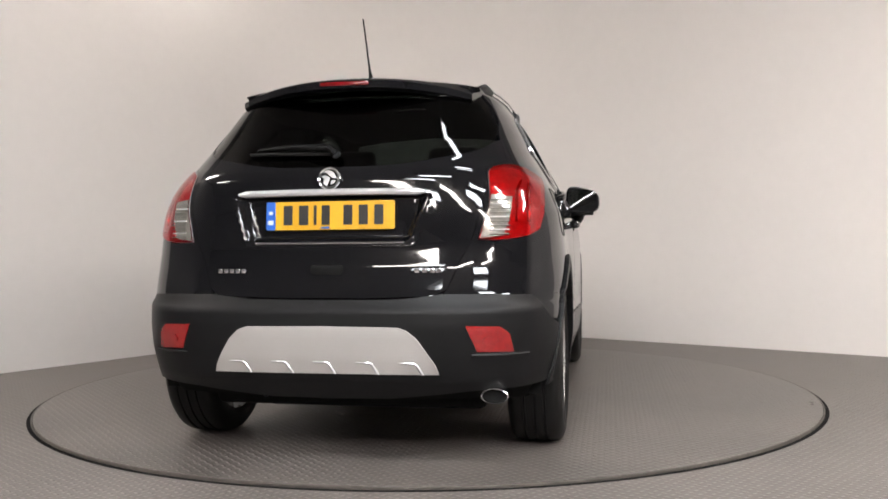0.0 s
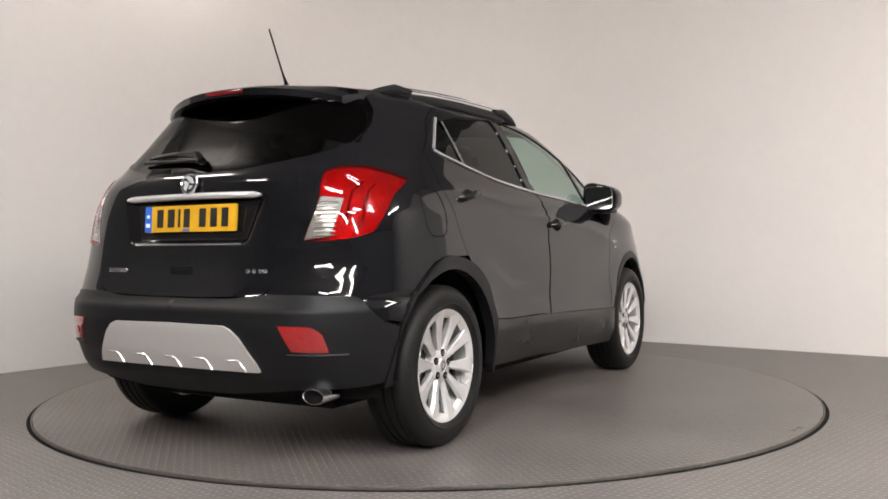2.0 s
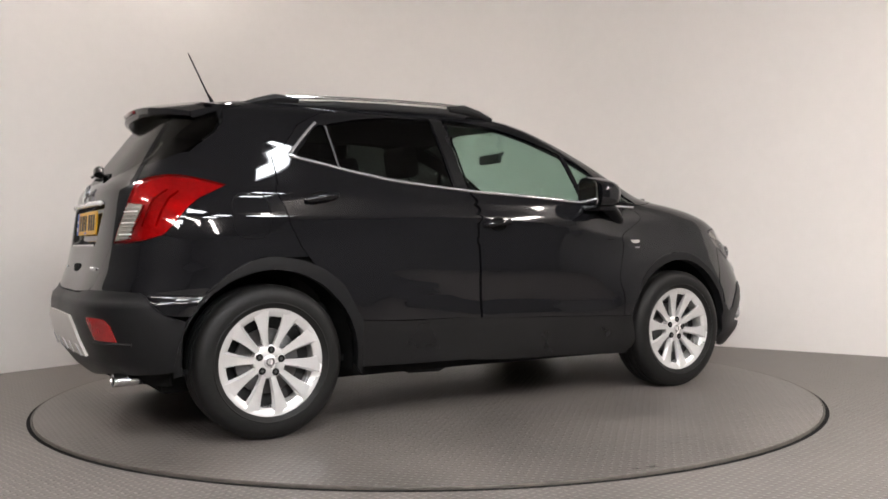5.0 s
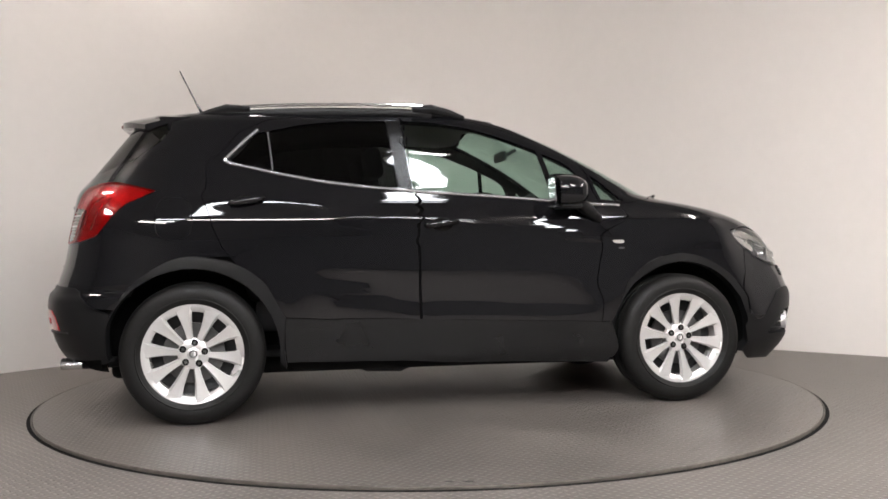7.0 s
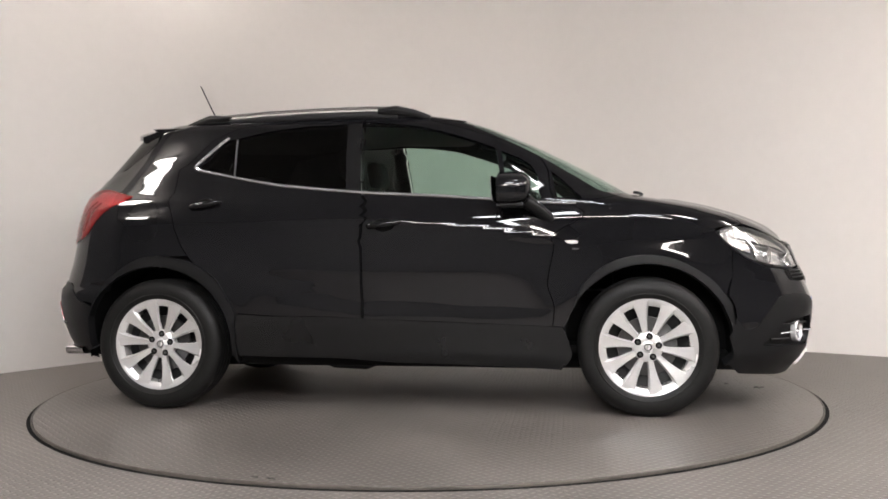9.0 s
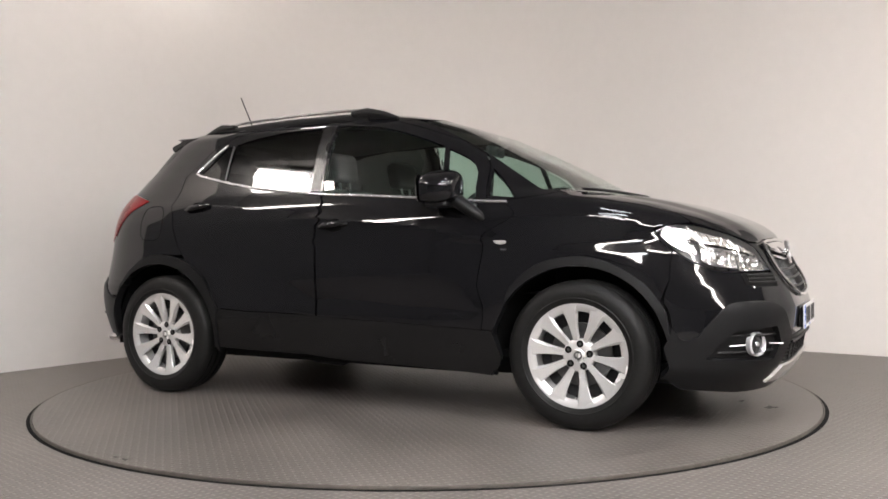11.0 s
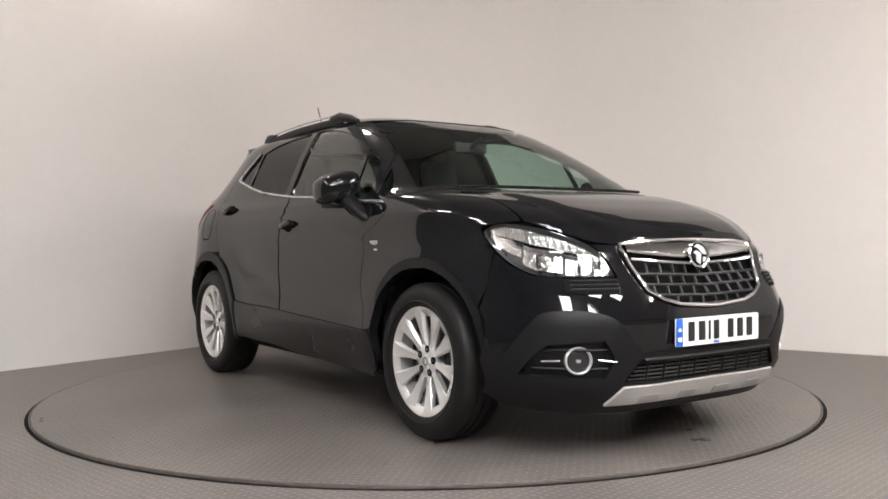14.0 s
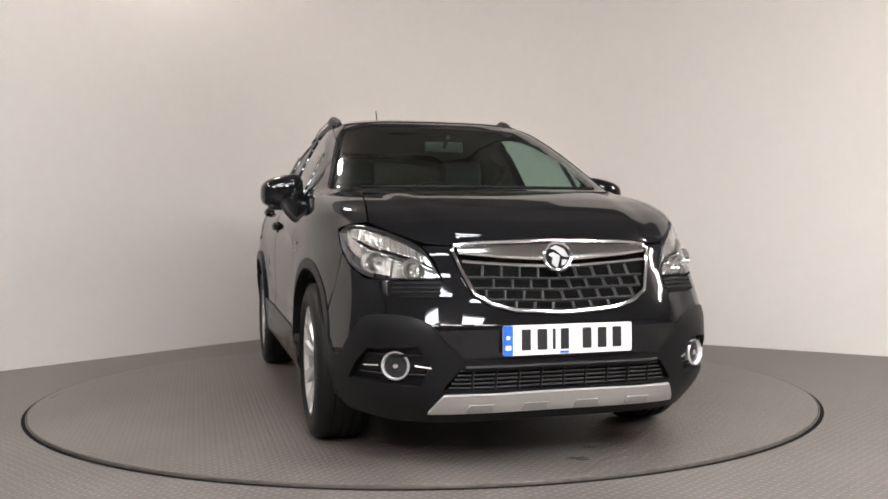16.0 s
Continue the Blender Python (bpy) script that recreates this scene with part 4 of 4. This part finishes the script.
def lamp_at(f, g):
    """A chart place in the headlamp: f from its outer tip to the grille, g from the top edge down."""
    def along(pts):
        w = np.array(pts)
        d = np.concatenate([[0], np.cumsum(np.linalg.norm(np.diff(w, axis=0), axis=1))])
        return np.array([np.interp(f * d[-1], d, w[:, 0]), np.interp(f * d[-1], d, w[:, 1])])
    q = along(LAMP_TOP) * (1 - g) + along(LAMP_LOW) * g
    return float(q[0]), float(q[1])


def lamp_patch(f0, f1, g0, g1, k=10):
    return [lamp_at(f0 + (f1 - f0) * i / k, g0) for i in range(k + 1)] + [lamp_at(f1 - (f1 - f0) * i / k, g1) for i in range(k + 1)]


for sd in (-1, 1):
    tl = panel("tail_lamp", TAILLAMP, TAILBOWL, car, off=-.016, gap=.002, sides=(sd,), skirt=-.018, grid=.02, label="red tail lamp with a clear reversing lens")
    panel("red_lens", TAILLAMP, REDGLASS, tl, holes=[TAILWHITE], off=.006, gap=.003, sides=(sd,), skirt=.014, grid=.02, label="glossy clear red lens")
    wl = panel("clear_lens", TAILWHITE, CLEARLENS, tl, off=.003, gap=.002, sides=(sd,), skirt=.01, grid=.02, label="ribbed clear reversing lens")
    for k in range(9):
        z = .905 + k * .0165
        pts = [on_sv(sP(-1.86 + .40 * (z - .90) * .5 + f * .065, .603 + f * .055, z), .005, sd) for f in (.05, .5, .95)]
        part("lens_rib", tube(pts, .0032, 5), TAILBOWL if k % 3 == 1 else CLEARLENS, wl)
    for da, zz in ((0.0, .0), (.055, -.01)):
        pts = [on_sv(sP(x, y, z), -.006, sd) for x, y, z in ((-1.76 + da, .675 + da * .6, .955), (-1.735 + da, .672 + da * .6, 1.02), (-1.70 + da, .665 + da * .6, 1.08), (-1.64 + da * .6, .672 + da * .5, 1.12 + zz))]
        part("light_guide", tube(pts, .006, 6, flat=.8), REDLENS, tl)
    rf = panel("rear_reflector", P((-1.998, .545, .566), (-1.93, .648, .562), (-1.90, .672, .535), (-1.882, .69, .466), (-1.969, .583, .47)), REDLENS, car, off=.008, gap=0, sides=(sd,), skirt=.012, grid=.02, label="red rear fog lamp and reflector")
    part("reflector_core", tube([on("R", sd * .62, .51, .006), on("R", sd * .62, .51, .012)], .016, 12), REDDARK, rf)
    part("bumper_ledge", tube([on("R", sd * y, .455, .004) for y in np.linspace(.565, .76, 8)], .007, 6), PLASTIC, car)
    # headlamp: dark bowl, reflectors, cover
    bowl = panel("headlamp", HEADLAMP, LAMPDARK, car, off=-.034, gap=.001, sides=(sd,), skirt=-.032, grid=.02, label="headlamp with bright reflectors behind clear glass")
    panel("indicator_band", lamp_patch(.05, .97, .07, .40), LAMPBOWL, bowl, off=-.020, gap=0, sides=(sd,), skirt=.012, grid=.015, label="bright fluted upper band")
    panel("side_reflector", lamp_patch(.05, .335, .44, .80), LAMPBOWL, bowl, off=-.024, gap=0, sides=(sd,), skirt=.008, grid=.015, label="bright outer side reflector")
    for k in range(14):
        f = .16 + k * .055
        part("flute", tube([on_sv(lamp_at(f, .10), -.019, sd), on_sv(lamp_at(f + .01, .37), -.019, sd)], .0028, 5), CLEARLENS, bowl)
    for f0, f1, g1 in ((.36, .645, .93), (.665, .965, .96)):
        panel("reflector", lamp_patch(f0, f1, .49, g1), LAMPBOWL, bowl, off=-.026, gap=0, sides=(sd,), skirt=-.016, grid=.015, label="bright faceted reflector")
        fc_, gc_ = (f0 + f1) / 2, .71
        c = on_sv(lamp_at(fc_, gc_), -.016, sd)
        nd = Vector((1, sd * .45, .05)).normalized()
        r = .042
        ring = lathe([(0, -.018), (r * .5, -.015), (r * .85, .004), (r, .012), (r * .96, .014), (r * .78, .004), (r * .45, -.010), (0, -.013)], 28)
        turned(ring, Matrix.Translation(c) @ nd.to_track_quat("Y", "Z").to_matrix().to_4x4())
        part("bowl_reflector", ring, CHROME, bowl, "round bowl reflector")
        bulb = bmesh.new()
        bmesh.ops.create_uvsphere(bulb, u_segments=16, v_segments=10, radius=r * .24, matrix=Matrix.Translation(c))
        part("bulb", bulb, CLEARLENS, bowl)
    part("eyebrow_strip", tube([on_sv(lamp_at(f, .445), -.010, sd) for f in np.linspace(.30, .97, 9)], .0075, 6, flat=.7), TRIMBLACK, bowl)
    part("light_strip", tube([on_sv(lamp_at(f, .52), -.012, sd) for f in np.linspace(.37, .96, 9)], .004, 6), CHROME, bowl)
    panel("lamp_cover", HEADLAMP, LAMPGLASS, bowl, off=.003, gap=.002, sides=(sd,), skirt=0, grid=.02, label="clear lamp cover")
    # slats under the headlamp
    # A flat dark patch stands for the shaded slot behind the slats.
    panel("lamp_vent", P((2.135, .475, .724), (2.05, .585, .726), (1.975, .645, .724), (1.985, .645, .672), (2.05, .59, .664), (2.135, .485, .664)), LINER, car, off=.0018, gap=0, sides=(sd,), skirt=0, grid=.02, label="flat dark patch for the shaded slot under the headlamp")
    for k in range(3):
        pts = [on_sv(sP(2.13 - .14 * f, .475 + .15 * f, .715 - .016 * k), .003, sd) for f in (0, .35, .7, 1)]
        part("lamp_slat", tube(pts, .005, 6), PLASTIC, car)
    # fog lamp
    fogb = panel("fog_recess", FOGHOLE, PLASTIC, car, off=-.028, gap=0, sides=(sd,), skirt=-.032, grid=.03, label="black plastic fog lamp recess")
    c = Vector((2.035, sd * .628, .412))
    nd = Vector((1, sd * .55, .02)).normalized()
    turn = Matrix.Translation(c) @ nd.to_track_quat("Y", "Z").to_matrix().to_4x4()
    part("fog_ring", turned(lathe([(.044, -.02), (.053, -.02), (.055, .004), (.050, .010), (.0455, .004)], 36), turn), BRIGHT, fogb, "chrome fog lamp ring")
    part("fog_lens", turned(lathe([(0, -.012), (.046, -.014), (.046, -.006), (.032, .0), (0, .003)], 28), turn), FOGLENS, fogb, "clear fog lamp lens")
    part("fog_core", turned(lathe([(0, .0), (.012, .0), (.009, .005), (0, .006)], 16), turn), CHROME, fogb)
    for y0, y1, x0, x1 in ((.562, .515, 2.078, 2.130), (.688, .728, 1.995, 1.935)):
        part("fog_bar", tube([(x0, sd * y0, .413), ((x0 + x1) / 2 + .004, sd * (y0 + y1) / 2, .411), (x1, sd * y1, .409)], .0032, 6), BRIGHT, fogb)
    for z in (.375, .45):
        part("fog_slat", tube([on_sv(sP(x, y, z), -.018, sd) for x, y in ((2.12, .54), (2.05, .61), (1.95, .68), (1.86, .73))], .006, 6), PLASTIC, fogb)

# grille
grille = part("grille", tube([on_sv(q, .010, 1) for q in dense(GRILLE, .03) if q[0] < SMAX - 1e-6] + [on_sv(q, .010, -1) for q in dense(GRILLE, .03)[::-1] if q[0] < SMAX - 1e-6], .0078, 8, closed=True), CHROME, car, "chrome-framed front grille")


def grille_half(z):
    return float(np.interp(z, [.60, .615, .638, .672, .77, .835, .85], [0.03, .20, .285, .345, .385, .405, .395]))


bm = bmesh.new()
rows = []
for y in np.linspace(-.385, .385, 25):
    t = abs(y) / .385
    zt, zb = .862 - .008 * t, .792 + .030 * t ** 1.5
    rows.append([bm.verts.new(on("F", y, z, o)) for z, o in ((zt, .0), (zt - .006, .012), ((zt + zb) / 2, .020), (zb + .006, .022), (zb, .014), (zb + .002, -.01))])
for a, b in zip(rows, rows[1:]):
    for j in range(5):
        bm.faces.new((a[j], b[j], b[j + 1], a[j + 1]))
bmesh.ops.recalc_face_normals(bm, faces=bm.faces[:])
part("chrome_wing_bar", bm, CHROME, grille, "broad chrome bar across the grille")
part("chrome_rule", tube([on("F", y, .772 + .022 * (abs(y) / .37) ** 1.5, .012) for y in np.linspace(-.375, .375, 21)], .006, 6), CHROME, grille)
ZR = [.734, .694, .653, .618]
for z in ZR:
    hw = grille_half(z) - .012
    part("grille_slat", tube([on("F", y, z - .012 * (1 - abs(y) / .4) + .006, .0) for y in np.linspace(-hw, hw, 17)], .0068, 6, flat=.8), SLATS, grille)
for k, (za, zb) in enumerate(zip([.778] + ZR, ZR + [.604])):
    hw = grille_half((za + zb) / 2) - .02
    n = int(hw / .074)
    for i in range(-n, n + 1):
        y = (i + (.5 if k % 2 else 0)) * .074
        if abs(y) < hw:
            part("grille_bar", tube([on("F", y, za - .012 * (1 - abs(y) / .4) + .006, -.004), on("F", y + math.copysign(.008, y + 1e-6), zb - .012 * (1 - abs(y) / .4) + .006, -.004)], .0058, 5), SLATS, grille)
e = on("F", 0, .818, .030)
emblem(pose(e.x, 0, .812, 0, 0, -90) @ pose(0, 0, 0, 10), .062)

# lower grille
lower = part("lower_grille", tube([on("F", y, .408, .004) for y in np.linspace(-.39, .39, 17)], .009, 6), PLASTIC, car, "black slatted lower grille")
for z in (.328, .344, .360, .376, .392):
    hw = .445 - .04 * (z - .328) / .064
    part("grille_slat", tube([on("F", y, z, -.008) for y in np.linspace(-hw, hw, 17)], .0045, 6), PLASTIC, lower)
for y in np.linspace(-.36, .36, 9):
    part("grille_bar", tube([on("F", y, .318, -.005), on("F", y, .408, -.005)], .0055, 6), PLASTIC, lower)

# wheels
def build_wheel():
    """Its axle along y, the outer face towards -y, the tyre's foot at z 0 of the axle less the radius."""
    RT_, RR = .347, .242
    w = part("wheel", lathe([(.205, -.085), (.222, -.098), (RR, -.102), (RR + .006, -.096), (RR, -.085), (.226, -.07), (.222, .09), (RR, .10), (RR, .106), (.21, .106), (.205, .08)], 64), ALLOY, None, "silver alloy wheel with ten tapered spokes")
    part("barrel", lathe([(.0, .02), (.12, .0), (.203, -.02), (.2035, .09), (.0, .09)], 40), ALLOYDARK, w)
    prof = [(RR - .006, -.098), (RR + .010, -.108), (.275, -.116), (.305, -.114), (.325, -.106), (.338, -.094), (.345, -.080), (RT_, -.060),
            (RT_, -.048), (RT_ - .007, -.046), (RT_ - .007, -.038), (RT_, -.036), (RT_, -.006), (RT_ - .007, -.004), (RT_ - .007, .004), (RT_, .006), (RT_, .036), (RT_ - .007, .038), (RT_ - .007, .046), (RT_, .048),
            (RT_, .060), (.345, .080), (.338, .094), (.325, .106), (.30, .114), (.27, .115), (RR + .006, .106), (RR - .006, .09)]
    tyre = part("tyre", lathe(prof, 96), RUBBER, w, "black rubber tyre with worn tread")
    part("sidewall_rib", lathe([(.262, -.1145), (.266, -.1175), (.270, -.1150)], 72), RUBBER, tyre)
    disc = part("brake_disc", lathe([(.05, -.035), (.148, -.035), (.148, -.015), (.05, -.015)], 40), STEEL, w, "grey steel brake disc")
    spoke = bmesh.new()
    secs = []
    for r, hw, y, dp in ((.040, .013, -.072, .03), (.075, .0155, -.074, .03), (.12, .0195, -.080, .030), (.16, .0255, -.087, .028), (.190, .032, -.092, .026), (.212, .040, -.096, .022), (.233, .056, -.099, .015)):
        secs.append([spoke.verts.new((x, yy, r)) for x, yy in ((-hw, y + .003), (-hw * .9, y), (-hw * .15, y - .001), (hw * .62, y - .003), (hw, y + .010), (hw * .7, y + dp), (-hw * .8, y + dp))])
    for a, b in zip(secs, secs[1:]):
        for j in range(7):
            spoke.faces.new((a[j], a[(j + 1) % 7], b[(j + 1) % 7], b[j]))
    spoke.faces.new(secs[0])
    spoke.faces.new(secs[-1][::-1])
    bmesh.ops.recalc_face_normals(spoke, faces=spoke.faces[:])
    first = finish(spoke, "spoke", ALLOY, w, smooth=False)
    for i in range(1, 10):
        o = first.copy()
        scene.collection.objects.link(o)
        o.matrix_basis = Matrix.Rotation(radians(36 * i), 4, "Y")
    first.matrix_basis = Matrix.Identity(4)
    part("hub", lathe([(0, -.078), (.034, -.078), (.066, -.0765), (.076, -.070), (.078, -.05), (.078, -.02), (0, -.02)], 40), ALLOY, w)
    for i in range(5):
        a = radians(36 + 72 * i)
        t = Matrix.Translation((.054 * math.cos(a), 0, .054 * math.sin(a)))
        # Flat dark discs stand for the shade inside the bolt holes.
        part("bolt_hole", turned(lathe([(0, -.0785), (.0165, -.0785), (.0165, -.07), (0, -.07)], 16), t), LINER, w)
        part("wheel_bolt", turned(lathe([(0, -.081), (.0075, -.081), (.0085, -.0785), (0, -.0785)], 6), t), STEEL, w)
    cap = part("centre_cap", lathe([(0, -.083), (.026, -.082), (.030, -.079), (.030, -.07), (0, -.07)], 28), ALLOY, w, "silver centre cap")
    part("cap_mark", lathe([(.013, -.0832), (.017, -.0845), (.020, -.0832)], 24), STEEL, cap)
    return w


wheel = build_wheel()
SPIN = {(-1, -1): 25, (1, -1): 27, (-1, 1): 11, (1, 1): 30}
for (sx, sd), a in SPIN.items():
    m = Matrix.Translation((sx * WX, sd * (.762 if sx < 0 else .748), WZ + .002)) @ Matrix.Rotation(0 if sd < 0 else math.pi, 4, "Z") @ Matrix.Rotation(radians(a), 4, "Y")
    w = copy_thing(wheel, m)
    w.parent = car
for o in [*wheel.children_recursive, wheel]:
    bpy.data.objects.remove(o)

# cabin
def seat(x, y, wide=.50):
    s = part("seat", box(x - .26, x + .26, y - wide / 2, y + wide / 2, .42, .60, .05, 3), CLOTH, car, "dark cloth seat")
    back = turned(box(-.07, .07, -wide / 2, wide / 2, 0, .62, .05, 3), Matrix.Translation((x - .22, y, .58)) @ Matrix.Rotation(radians(-16), 4, "Y"))
    part("backrest", back, CLOTH, s)
    if wide < .8:
        for dy in (-.05, .05):
            part("headrest_post", tube([(x - .38, y + dy, 1.15), (x - .41, y + dy, 1.28)], .007, 6), STEEL, s)
        part("headrest", turned(box(-.045, .045, -.13, .13, -.085, .085, .035, 3), Matrix.Translation((x - .42, y, 1.315)) @ Matrix.Rotation(radians(-10), 4, "Y")), CLOTH, s)
    else:
        for dy in (-.36, .36):
            part("headrest", turned(box(-.04, .04, -.12, .12, -.07, .07, .03, 3), Matrix.Translation((x - .41, y + dy, 1.25))), CLOTH, s)


seat(.08, -.36)
seat(.08, .36)
seat(-.72, 0, 1.24)
bm = bmesh.new()
rows = []
for y in np.linspace(-.68, .68, 9):
    hump = .03 * math.exp(-((y + .36) / .16) ** 2)
    rows.append([bm.verts.new((x, y, z)) for x, z in ((1.12, 1.06), (.95, 1.075), (.78, 1.07 + hump), (.66, 1.045 + hump), (.62, .98), (.68, .80), (.80, .62), (1.12, .62))])
for a, b in zip(rows, rows[1:]):
    for j in range(8):
        bm.faces.new((a[j], a[(j + 1) % 8], b[(j + 1) % 8], b[j]))
bmesh.ops.recalc_face_normals(bm, faces=bm.faces[:])
part("dashboard", bm, DASH, car, "dark soft plastic dashboard")
st = part("steering_wheel", tube([(.50 + .08 * math.sin(a), -.36 + .185 * math.cos(a), .97 + .17 * math.sin(a)) for a in np.linspace(0, 2 * math.pi, 28, endpoint=False)], .015, 8, closed=True), DASH, car, "dark steering wheel")
part("steering_hub", turned(box(-.02, .02, -.09, .09, -.06, .06, .02), Matrix.Translation((.515, -.36, .965)) @ Matrix.Rotation(radians(25), 4, "Y")), DASH, st)
part("steering_column", tube([(.53, -.36, .96), (.75, -.36, .85)], .04, 8), DASH, st)
part("interior_mirror", turned(box(-.015, .015, -.11, .11, -.03, .03, .012), Matrix.Translation((.50, 0, 1.40))), DASH, car)
part("mirror_stem", tube([(.51, 0, 1.40), (.60, 0, 1.445)], .012, 6), DASH, car)
part("cabin_floor", box(-1.5, 1.1, -.70, .70, .30, .34, .01), LINER, car)
part("load_cover", box(-1.72, -1.05, -.56, .56, 1.02, 1.04, .008), DASH, car)
panel("headlining", X((.20, 1.545), (-.19, 1.555), (-.9, 1.51)) + P((-1.3, .46, 1.53)) + R((.4, 1.54), (0, 1.545)) + [(0, VMAX - .001), (SMAX, VMAX - .001)] + F((0, 1.575), (.42, 1.555)), LINING, car, off=-.04, gap=0, skirt=0, grid=.09)

# ---- marks on the floor ----
for r, a, ln in [(2.155, -97, 0.045), (2.15, -98.8, 0.03), (1.95, 3.4, 0.09), (1.8, 8, 0.06)]:
    bm = bmesh.new()
    ring = []
    for k in range(22):
        b = 2 * math.pi * k / 22
        q = ln * (.55 + .75 * noise.noise(Vector((3 * math.cos(b) + r, 3 * math.sin(b), a))))
        ring.append(bm.verts.new((q * math.cos(b), .45 * q * math.sin(b), .0008)))
    bm.faces.new(ring)
    turned(bm, pose(r * math.cos(radians(a)), r * math.sin(radians(a)), 0, 0, 0, a + 75))
    part("scuff", bm, SMUDGE, turntable, "dark rubber scuff")


def motions():
    """The plate turns with the car on it."""
    offx, offy = -.0501, -.0052
    rows_c, rows_t = [], []
    for t, a in TURN:
        c, s = math.cos(radians(a)), math.sin(radians(a))
        rows_c.append((t, pose(c * offx - s * offy, s * offx + c * offy, 0, 0, 0, a)))
        rows_t.append((t, pose(0, 0, 0, 0, 0, a)))
    walk(car, rows_c)
    walk(turntable, rows_t)


motions()
